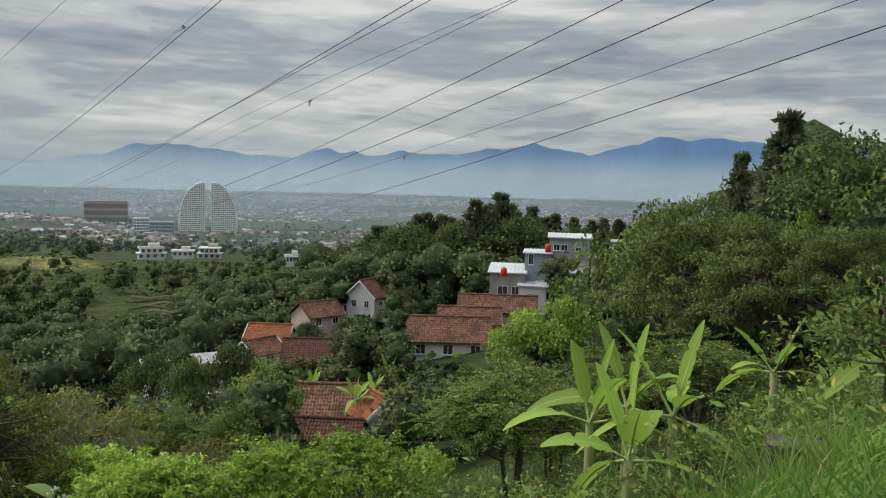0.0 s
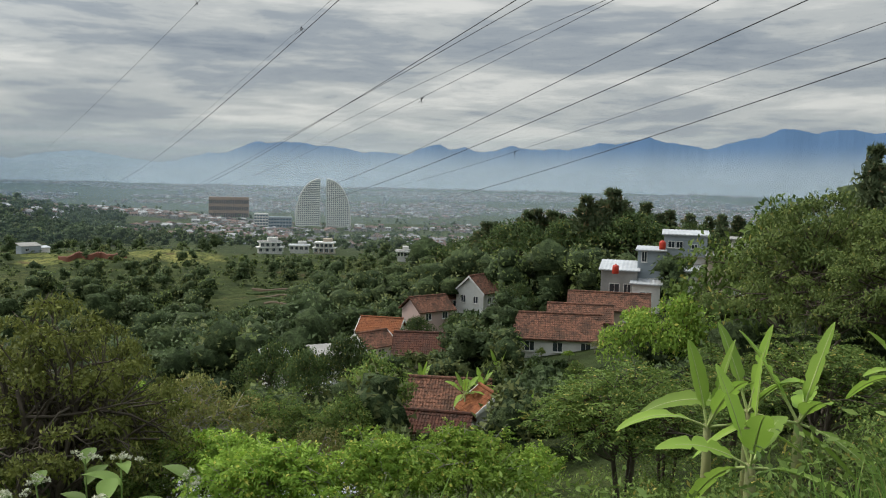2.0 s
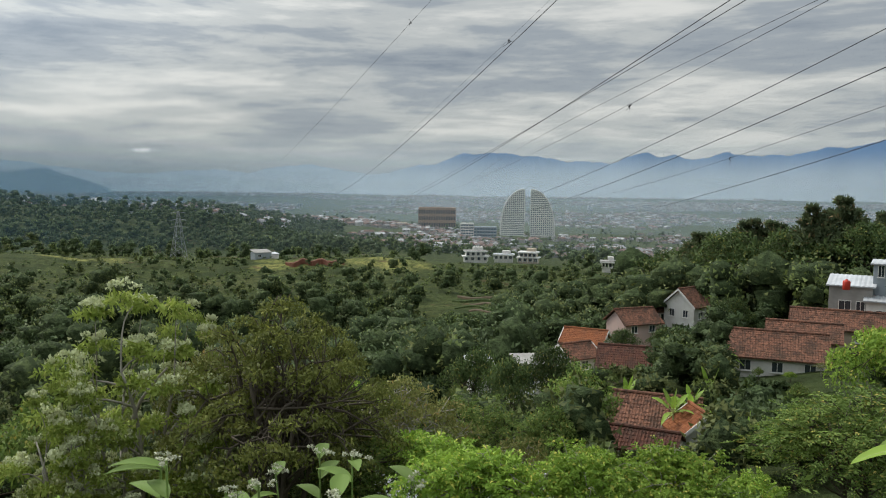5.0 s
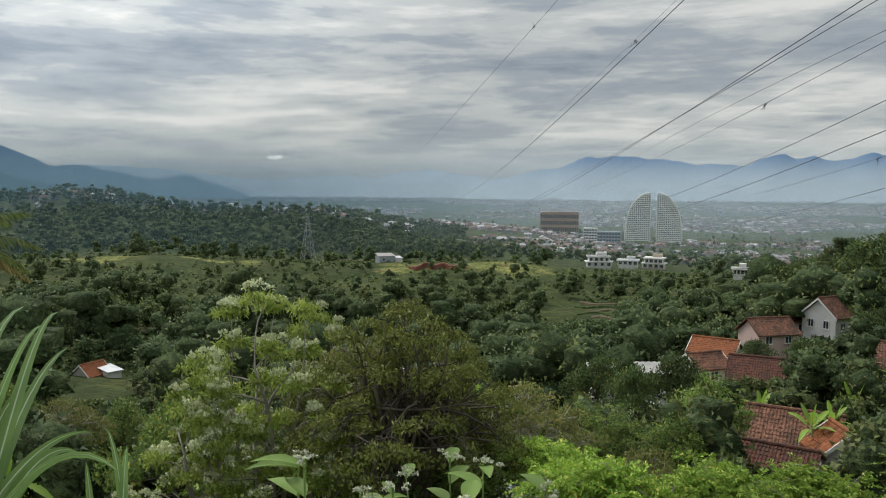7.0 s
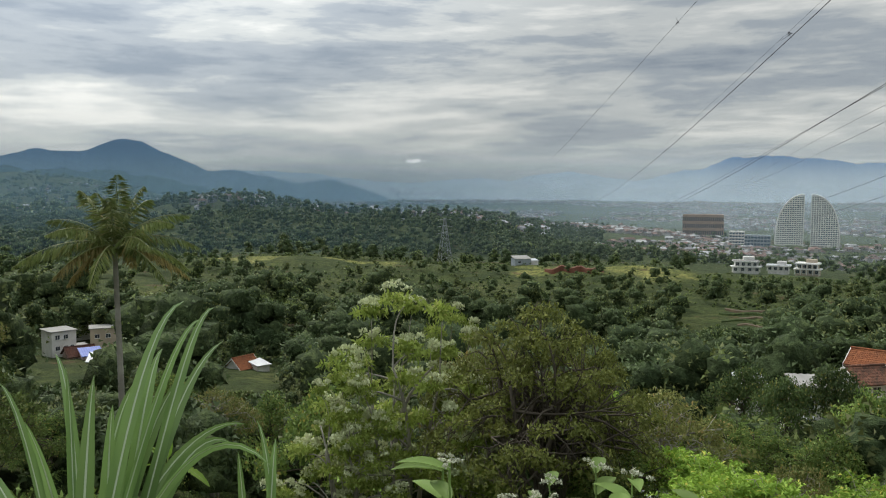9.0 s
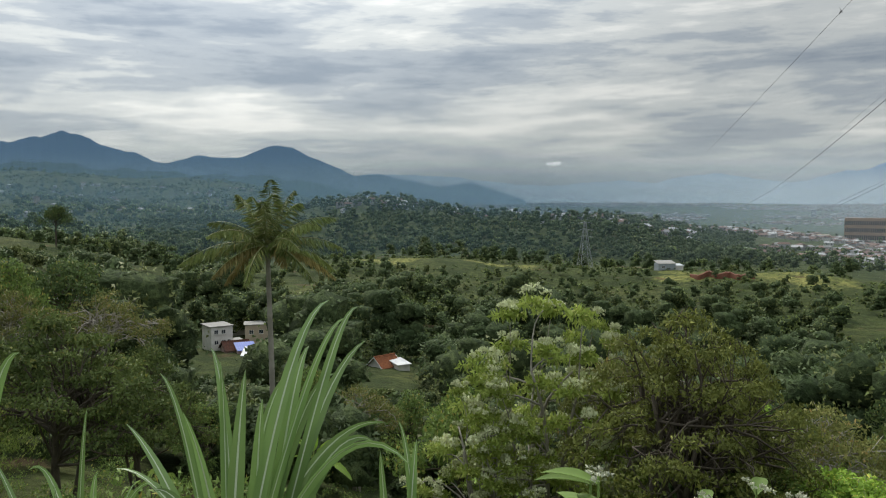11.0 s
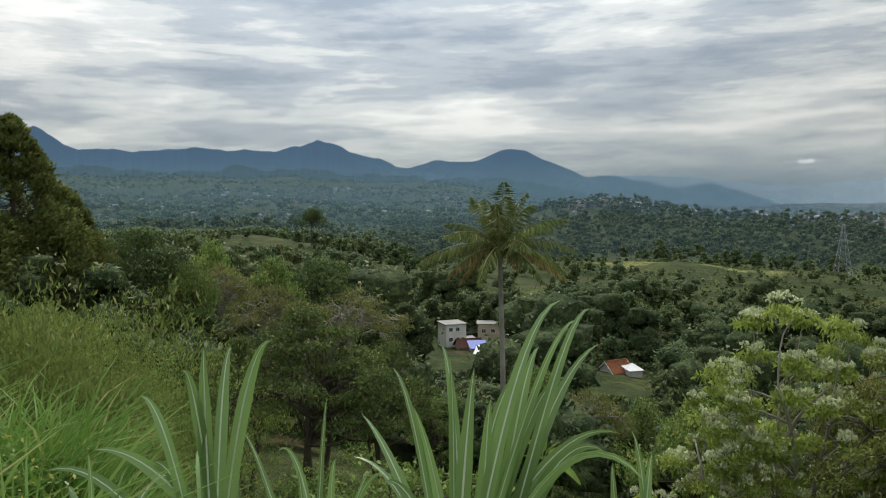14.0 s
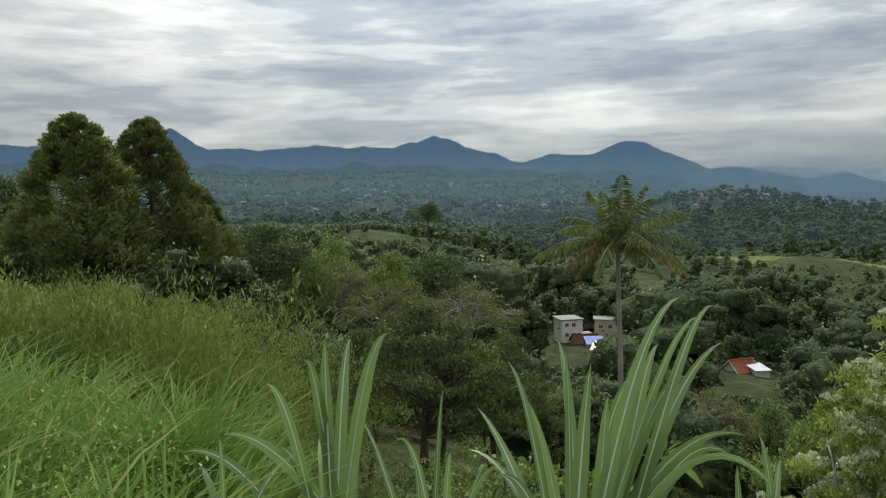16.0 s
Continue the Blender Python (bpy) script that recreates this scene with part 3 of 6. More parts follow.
def broad_tree(name, label, seed, h, r, mat, clumps=22, per=220, length=0.45, width=0.22, low=0.3, flat=0.8, droop=0.25, bark=None, clump_r=0.34,
               trunks=1, squash=0.75, spray=False, shell=0.55):
    """A broadleaved tree: tapered trunk, limbs, and a crown of many small leaves in uneven clumps."""
    rng = np.random.default_rng(seed)
    root = plant_root(name, label, "tree")
    wood, crown = Soup(), Soup()
    tr = 0.020 * h + 0.05
    mid = h * (low + (1 - low) * 0.5)
    half = h * (1 - low) * 0.5
    tops = []
    for k in range(trunks):
        lean = rng.normal(size=2) * 0.06 * h * (1.6 if trunks > 1 else 0.6)
        top = np.array([lean[0], lean[1], mid + half * 0.35])
        foot = np.array([rng.normal() * 0.04 * r, rng.normal() * 0.04 * r, -0.4]) * (k > 0) + np.array([0, 0, -0.4])
        path = limb(rng, foot, top, 0.04, 7)
        wood.tube(path, np.linspace(tr * (1.15 if trunks == 1 else 0.7), tr * 0.25, 7), 7)
        tops.append(path)
    for k in range(clumps):
        d = ball(rng, 1)[0]
        d[2] = abs(d[2]) * 1.25 - 0.35
        rad = (0.35 + 0.72 * rng.random() ** 0.7)
        wide = r * (1 - 0.35 * max(d[2], 0))
        c = np.array([d[0] * wide * rad, d[1] * wide * rad, mid + d[2] * half * flat * rad])
        size = r * clump_r * rng.uniform(0.7, 1.25)
        path = tops[k % trunks]
        start = path[int(rng.integers(3, 6))]
        lb = limb(rng, start, c, 0.10)
        wood.tube(lb, np.linspace(tr * 0.24, tr * 0.06, 5), 4)
        for q in range(2):
            tip = c + ball(rng, 1)[0] * size * 0.8
            wood.tube(limb(rng, lb[3], tip, 0.1, 3), np.linspace(tr * 0.13, tr * 0.03, 3), 3)
        if spray:
            # feathery twigs with paired leaflets
            n_tw = per // 14
            dirs = ball(rng, n_tw) * np.array([1, 1, 0.45]) + np.array([0, 0, 0.12])
            for t in dirs:
                a = c + t * size * 0.25
                ln = size * rng.uniform(0.7, 1.2)
                u = np.linspace(0.15, 1, 7)[:, None]
                pts = a + t * ln * u + np.array([0, 0, -0.22 * ln]) * u ** 2
                sd = np.cross(t, (0, 0, 1.0))
                sd /= np.linalg.norm(sd) + 1e-9
                base = np.concatenate([pts, pts])
                way = np.concatenate([np.tile(t * 0.6 + sd, (7, 1)), np.tile(t * 0.6 - sd, (7, 1))]) + rng.normal(size=(14, 3)) * 0.15 + np.array([0, 0, -0.15])
                crown.leaves(base, way, length * rng.uniform(0.8, 1.2, 14), width, rng, out=base - c + np.array([0, 0, 0.6 * size]))
        else:
            clump_leaves(crown, rng, c, size, per, length, width, droop, squash=squash, shell=shell, core=(0, 0, mid - half * 0.5))
    sub("trunk", wood.mesh("trunk", bark or BARK, True), root)
    sub("crown", crown.mesh("crown", [mat]), root)
    return root


def conifer(name, label, seed, h, r, mat, tiers=18, per=60, length=0.5, width=0.12, low=0.12, power=0.9, up=0.1, ragged=0.25):
    """A conical tree: straight trunk and whorls of leafy boughs that shorten towards the top."""
    rng = np.random.default_rng(seed)
    root = plant_root(name, label, "tree")
    wood, crown = Soup(), Soup()
    wood.tube(np.array([[0, 0, -0.4], [0.02 * h * rng.normal() * 0.3, 0, h * 0.5], [0, 0, h * 0.99]]), (0.022 * h, 0.014 * h, 0.02), 7)
    for t in range(tiers):
        u = (t + rng.random() * 0.5) / tiers
        z = h * (low + (1 - low) * u)
        reach = r * (1 - u) ** power + 0.05 * r
        for k in range(int(rng.integers(5, 8))):
            a = rng.uniform(0, 6.283)
            ln = reach * rng.uniform(1 - ragged * 1.6, 1 + ragged * 0.7)
            d = np.array([math.cos(a), math.sin(a), up - 0.25 * (1 - u)])
            p0 = np.array([0, 0, z])
            wood.tube(np.array([p0, p0 + d * ln * 0.6, p0 + d * ln]), (0.008 * h * (1 - u) + 0.01, 0.02, 0.008), 4)
            m = per
            s = rng.random(m) ** 0.7
            base = p0 + d[None, :] * ln * s[:, None] + rng.normal(size=(m, 3)) * np.array([0.13, 0.13, 0.09]) * ln
            way = d[None, :] + rng.normal(size=(m, 3)) * 0.6 + np.array([0, 0, 0.25])
            crown.leaves(base, way, length * rng.uniform(0.6, 1.3, m), width * rng.uniform(0.7, 1.3, m), rng, out=d[None, :] * 0.7 + (base - (p0 + d * ln * 0.5)) * 0.5 / ln + np.array([0, 0, 0.4]))
    sub("trunk", wood.mesh("trunk", BARK, True), root)
    sub("crown", crown.mesh("crown", [mat]), root)
    return root


USED = set()


def put(proto, p, s=1.0, turn=0.0, sz=None):
    """Stand a plant at p; the first one is the proto itself, the rest are copies."""
    m = Matrix.LocRotScale(p, Euler((0, 0, radians(turn))), (s, s, sz or s))
    if proto.name not in USED:
        USED.add(proto.name)
        proto.matrix_basis = m
        return proto
    keep = proto.scale.copy()
    proto.scale = (1, 1, 1)
    ob = copy_thing(proto, m)
    proto.scale = keep
    return ob


def reach(proto, tall, az, d, top, turn=0.0, wide=1.0):
    """Stand a plant at an azimuth and distance so that its tip rises to an elevation."""
    p = on_ground(az, d, -0.1)
    s = max((d * math.tan(radians(top)) - p.z) / tall, 0.2)
    return put(proto, p, s * wide, turn, s)


# near and middle trees, one shape for each kind
DARK = broad_tree("broadleaf_tree", "dark green dense broadleaf tree on the hillside", 11, 9, 4.2, LEAF_DARK, 38, 140, 0.29, 0.16, low=0.18, clump_r=0.29)
MID = broad_tree("broadleaf_tree", "mid-green broadleaf tree with a rounded crown", 12, 8, 3.8, LEAF_MID, 38, 140, 0.28, 0.145, low=0.2, clump_r=0.28)
BRIGHT = broad_tree("broadleaf_tree", "light yellow-green leafy tree beside the houses", 13, 7, 3.6, LEAF_BRIGHT, 36, 200, 0.24, 0.11, low=0.2, clump_r=0.26)
OLIVE = broad_tree("broadleaf_tree", "olive-green sparse tree with bare grey limbs", 14, 8, 4.4, LEAF_OLIVE, 64, 95, 0.20, 0.09, low=0.3, clump_r=0.17, bark=BARK_PALE, trunks=3, shell=0.25, squash=0.45)
FEATHER = broad_tree("feathery_tree", "dark green feathery-leaved tree with slender trunks", 15, 8, 4.0, LEAF_MID, 50, 300, 0.19, 0.07, low=0.15, trunks=3, spray=True, clump_r=0.28)
ALBIZIA = broad_tree("acacia_tree", "bright green feathery acacia with flat layered sprays", 16, 7, 4.6, LEAF_BRIGHT, 34, 300, 0.30, 0.12, low=0.45, flat=0.7, spray=True, trunks=3, clump_r=0.30, bark=BARK_PALE)
SPREAD = broad_tree("spreading_tree", "large dark olive spreading tree with layered boughs", 17, 12, 7.0, LEAF_SHADE, 105, 210, 0.25, 0.115, low=0.2, flat=0.98, trunks=3, clump_r=0.155, squash=0.5)
SHADE = broad_tree("spreading_tree", "deep olive shade tree with dark forking limbs", 27, 9, 4.8, LEAF_SHADE, 96, 160, 0.20, 0.09, low=0.28, flat=1.0, trunks=3, clump_r=0.155, squash=0.42, shell=0.3)
BRONZE = broad_tree("twiggy_tree", "bronze-green twiggy tree with many thin stems", 19, 9, 4.4, LEAF_BRONZE, 120, 105, 0.17, 0.075, low=0.22, trunks=8, clump_r=0.135, flat=1.0, squash=0.5, shell=0.2)
PINE = conifer("pine_tree", "dark green pine tree above the houses", 20, 14, 3.6, LEAF_PINE, 17, 34, 0.85, 0.30, low=0.25, power=0.7, ragged=0.45)
SHRUB = broad_tree("shrub", "leafy light green shrub on the slope", 22, 2.2, 1.3, LEAF_MID, 16, 110, 0.14, 0.055, low=0.05, flat=0.9, clump_r=0.38, trunks=4)


def blossom_tree(name, label, seed, h, r, count):
    """An open tree of pale forking limbs, each ending in a flat head of leaves crowned with cream blossom."""
    rng = np.random.default_rng(seed)
    root = plant_root(name, label, "tree")
    wood, crown = Soup(), Soup()
    heads = []
    for _ in range(4000):
        if len(heads) >= count:
            break
        a, q, up = rng.uniform(0, 6.283), rng.random() ** 0.5, rng.random()
        wide = r * (1 - 0.75 * max(up - 0.35, 0) ** 1.3) * (0.75 + 0.25 * math.sin(3 * a + 1.0))
        c = np.array([math.cos(a) * q * wide, math.sin(a) * q * wide, h * (0.34 + 0.64 * up * (1 - 0.22 * q * q))])
        if all(np.linalg.norm((c - o) * np.array([1, 1, 1.5])) > 0.285 * r for o in heads):
            heads.append(c)
    stems = []
    for k in range(5):
        a = k * 1.257 + rng.uniform(-0.3, 0.3)
        top = np.array([math.cos(a) * r * 0.34, math.sin(a) * r * 0.34, h * rng.uniform(0.62, 0.8)])
        path = limb(rng, (0.08 * math.cos(a), 0.08 * math.sin(a), -0.4), top, 0.05, 9)
        wood.tube(path, np.linspace(0.13, 0.04, 9), 6)
        stems.append(path)
    for c in heads:
        path = min(stems, key=lambda p: np.linalg.norm(p[-1][:2] - c[:2]))
        low = [p for p in path[3:] if p[2] < c[2] - 0.5]
        wood.tube(limb(rng, low[-1] if low else path[3], c - np.array([0, 0, 0.25]), 0.08, 6), np.linspace(0.045, 0.016, 6), 4)
        size = r * rng.uniform(0.10, 0.165)
        for q in range(3):
            off = ball(rng, 1)[0] * size * np.array([0.8, 0.8, 0.2])
            clump_leaves(crown, rng, c + off, size * 0.75, 62, 0.26, 0.10, 0.2, squash=0.42, shell=0.35)
        if rng.random() < 0.8:
            for q in range(int(rng.integers(4, 9))):
                off = ball(rng, 1)[0] * size * np.array([0.95, 0.95, 0.12]) + np.array([0, 0, size * 0.50])
                clump_leaves(crown, rng, c + off, size * 0.30, 34, 0.13, 0.10, -0.5, mat=1, squash=0.6)
    sub("trunk", wood.mesh("trunk", BARK_PALE, True), root)
    sub("crown", crown.mesh("crown", [FLOWER_LEAF, BLOSSOM]), root)
    return root


def cone_tree(name, label, seed, h, r, mat, clumps, per):
    """A dense tree of conical outline, clad to the ground in small upturned sprays."""
    rng = np.random.default_rng(seed)
    root = plant_root(name, label, "tree")
    wood, crown = Soup(), Soup()
    wood.tube(np.array([[0, 0, -0.4], [0.1, 0, h * 0.5], [0, 0, h * 0.97]]), (0.30, 0.18, 0.03), 8)
    for k in range(clumps):
        u = rng.random() ** 1.25
        a = rng.uniform(0, 6.283)
        lobe = 1 + 0.13 * math.sin(3 * a + 5 * u) + 0.10 * math.sin(7 * a - 9 * u)
        edge = r * (1 - u) ** 0.62 * lobe * (0.55 + 0.45 * min(1, (u + 0.04) * 9))
        q = 0.6 + 0.4 * rng.random() ** 0.5
        c = np.array([math.cos(a) * edge * q, math.sin(a) * edge * q, h * (0.05 + 0.93 * u)])
        wood.tube(np.array([[0, 0, c[2] - 0.5], c]), (0.03, 0.01), 3)
        size = 0.08 * r + 0.19 * r * (1 - u) * rng.uniform(0.6, 1.2)
        d = ball(rng, per)
        base = c + d * size * rng.uniform(0.35, 1.0, (per, 1)) * np.array([0.85, 0.85, 1.15])
        outward = np.array([math.cos(a), math.sin(a), 0.55])
        crown.leaves(base, outward * 0.5 + ball(rng, per) * 0.6 + np.array([0, 0, 0.55]), 0.34 * rng.uniform(0.6, 1.3, per), 0.15 * rng.uniform(0.7, 1.3, per), rng, out=d * 0.8 + outward * 0.7)
    sub("trunk", wood.mesh("trunk", BARK, True), root)
    sub("crown", crown.mesh("crown", [mat]), root)
    return root


FLOWER_TREE = blossom_tree("flowering_tree", "light green open tree with flat heads of cream blossom", 18, 10, 4.6, 46)
CYPRESS = cone_tree("conical_tree", "tall dense conical tree with bronze-green foliage", 21, 15, 4.6, LEAF_CYPRESS, 440, 84)

for az, d, top, proto, tall, turn, wide in (
        (-27.2, 60, 5.3, DARK, 9, 20, 0.85), (-31.5, 56, 5.1, DARK, 9, 130, 0.8), (-23.4, 76, 5.2, PINE, 14, 0, 0.8), (-20.6, 90, 2.6, PINE, 14, 40, 0.6),
        (-18.3, 46, 0.3, SPREAD, 12, 0, 0.75), (-23.0, 40, -0.8, SPREAD, 12, 100, 0.8), (-27.6, 37, -1.6, SPREAD, 12, 220, 0.8), (-15.2, 58, -0.3, MID, 8, 10, 0.8),
        (-24.6, 56, 0.2, BRIGHT, 7, 30, 0.3), (-27.4, 54, 0.4, BRIGHT, 7, 80, 0.3), (-29.5, 40, -1.6, SPREAD, 12, 20, 0.7),
        (-8.3, 56, -6.6, BRIGHT, 7, 50, 0.75), (-5.6, 27, -11.0, FEATHER, 8, 0, 0.95), (-8.8, 31, -12.0, FEATHER, 8, 140, 0.8), (-2.0, 48, -14.5, BRIGHT, 7, 70, 0.8),
        (1.2, 78, -12.6, MID, 8, 0, 0.8), (-2.0, 72, -12.6, MID, 8, 80, 0.8), (-4.6, 80, -11.6, DARK, 9, 10, 0.8), (-6.8, 74, -11.0, MID, 8, 200, 0.8), (-0.5, 60, -15.0, OLIVE, 8, 20, 0.8), (-3.5, 58, -14.0, MID, 8, 150, 0.8), (4.2, 84, -12.8, DARK, 9, 50, 0.7),
        (-1.5, 84, -12.3, BRIGHT, 7, 0, 0.9), (0.5, 86, -12.2, MID, 8, 10, 0.8), (-3.4, 86, -12.0, OLIVE, 8, 10, 0.9), (-5.4, 88, -11.2, BRIGHT, 7, 60, 0.9), (2.6, 90, -11.8, MID, 8, 100, 0.9), (10.8, 84, -12.6, DARK, 9, 0, 0.8),
        (-13.0, 40, -9.6, FEATHER, 8, 60, 0.9), (-18.5, 30, -8.0, FEATHER, 8, 200, 0.9),
        (20.2, 76, -11.1, DARK, 9, 0, 0.62), (17.6, 70, -11.5, DARK, 9, 200, 0.6), (14.4, 72, -10.7, DARK, 9, 90, 0.62), (2.4, 118, -7.0, DARK, 9, 300, 0.75),
        (9.6, 104, -9.7, DARK, 9, 20, 0.9), (6.9, 100, -9.6, DARK, 9, 120, 0.7), (12.8, 56, -12.3, MID, 8, 0, 0.75),
        (5.5, 20, -17.2, ALBIZIA, 7, 0, 0.6), (12.5, 21, -17.6, ALBIZIA, 7, 110, 0.62), (20.5, 20, -18.0, ALBIZIA, 7, 230, 0.6), (0.8, 24, -18.6, ALBIZIA, 7, 300, 0.6),
        (26.0, 40, -12.6, OLIVE, 8, 0, 0.8), (20.0, 44, -14.0, FEATHER, 8, 90, 0.8), (14.5, 46, -15.2, MID, 8, 150, 0.75), (30.0, 46, -12.6, BRIGHT, 7, 250, 0.7), (24.0, 30, -17.0, ALBIZIA, 7, 200, 0.6), (17.0, 32, -17.0, OLIVE, 8, 40, 0.7), (28.5, 30, -16.0, FEATHER, 8, 10, 0.7),
        (44.2, 34, -6.9, FLOWER_TREE, 10, 0, 0.80), (48.6, 32, -12.6, FLOWER_TREE, 10, 120, 0.8), (40.6, 37, -8.6, FLOWER_TREE, 10, 220, 0.62), (50.5, 38, -13.5, MID, 8, 0, 0.7),
        (34.6, 30, -8.0, BRONZE, 9, 0, 0.78), (31.0, 33, -10.0, BRONZE, 9, 140, 0.6), (37.6, 35, -8.9, OLIVE, 8, 240, 0.55),
        (77.6, 26, -7.9, SHADE, 9, 60, 0.88), (82.4, 33, -9.6, SHADE, 9, 200, 0.75), (72.6, 36, -10.6, SHADE, 9, 300, 0.7), (80.6, 70, -5.4, OLIVE, 8, 60, 0.75), (75.0, 74, -5.8, OLIVE, 8, 160, 0.8),
        (88.4, 76, -2.6, DARK, 9, 30, 0.85), (84.6, 104, -2.6, MID, 8, 10, 0.6), (86.0, 72, -4.0, MID, 8, 120, 0.6), (84.0, 92, -3.9, OLIVE, 8, 10, 0.7), (80.5, 96, -3.9, MID, 8, 10, 0.7), (77.2, 110, -3.6, DARK, 9, 40, 0.8), (89.5, 96, -1.2, DARK, 9, 0, 0.7),
        (101.1, 67, 5.5, CYPRESS, 15, 0, 1.45), (96.7, 72, 5.3, CYPRESS, 15, 90, 1.3), (93.6, 77, 0.8, CYPRESS, 15, 200, 1.3), (105.6, 88, 2.2, DARK, 9, 70, 0.9), (110, 80, 3.5, DARK, 9, 70, 0.9),
        (58.0, 60, -13.0, OLIVE, 8, 0, 0.8), (54.0, 66, -14.0, MID, 8, 60, 0.8), (61.0, 70, -12.2, MID, 8, 160, 0.8), (69.0, 46, -13.2, FEATHER, 8, 0, 0.8), (72.5, 70, -9.6, DARK, 9, 0, 0.7),
        (77.65, 330, -0.4, DARK, 9, 0, 0.7)):
    reach(proto, tall, az, d, top, turn, wide)

for k in range(26):
    rng = np.random.default_rng(700 + k)
    az = -14 + k * 0.82 + rng.uniform(-0.4, 0.4)
    line = np.interp(az, (-14, -9, -7, -6, -4.4, -2, 0, 1.5, 3, 5, 9), (-1.5, -1.6, -1.2, -0.7, -0.2, -1.0, -2.0, -1.4, -2.4, -3.0, -4.4))
    reach(PINE if k % 5 else DARK, 14 if k % 5 else 9, az, rng.uniform(165, 195), line - rng.uniform(0, 0.9), rng.uniform(0, 360), 0.9)


# ---------------------------------------------------------------- woods that nobody could count
CLEAR = (  # azimuth from, to, within this distance, tops stay below this elevation
    (-14.5, -2.5, 112, -7.3), (-7.0, 2.6, 118, -12.2), (2.6, 11.5, 66, -17.6), (3.5, 7.6, 136, -9.2), (7.0, 14.2, 130, -12.0), (14.5, 17.3, 86, -14.6), (-4.5, 2.6, 95, -12.2),
    (19.0, 20.6, 82, -14.0), (52.4, 58.6, 181, -13.9), (62.4, 70.4, 236, -12.4), (97, 114, 62, -5.2), (90, 97, 62, -6.6), (82, 90, 62, -8.8), (85.0, 88.5, 122, -7.8), (75.8, 78.2, 205, -6.9), (14, 24, 560, -5.5), (18, 24.5, 320, -9.0),
    (26, 54, 425, -5.0), (34, 37, 440, -5.0), (40, 42.5, 460, -5.0), (-20, 30, 1400, -3.4), (54, 70, 500, -4.2), (70, 106, 600, -1.9), (74, 84, 330, -3.2))


def allowed(az, d, top):
    for a, b, dm, el in CLEAR:
        if a <= az <= b and d < dm and top > el:
            return False
    return True


def lumps(soup, rng, centres, radii, mat=0):
    """Uneven domes of foliage, one for each centre."""
    seg = 5
    ang = np.arange(seg) * 2 * np.pi / seg
    unit = np.concatenate([[[0, 0, 1.0]]] + [np.stack([np.sin(p) * np.cos(ang + k * 0.5), np.sin(p) * np.sin(ang + k * 0.5), np.full(seg, np.cos(p))], axis=1) for k, p in enumerate((0.95, 1.85))])
    n, k = len(centres), len(unit)
    rough = rng.uniform(0.70, 1.22, (n, k, 1))
    v = np.asarray(centres)[:, None, :] + unit[None] * rough * np.asarray(radii)[:, None, None] * np.array([1, 1, 0.92])
    f = []
    for q in range(n):
        o = q * k
        for g in range(seg):
            h = (g + 1) % seg
            f.append((o, o + 1 + g, o + 1 + h))
            f.append((o + 1 + g, o + 1 + seg + g, o + 1 + seg + h, o + 1 + h))
    soup.out.append(np.tile(unit, (n, 1)))
    soup.add(v.reshape(-1, 3), f, mat)


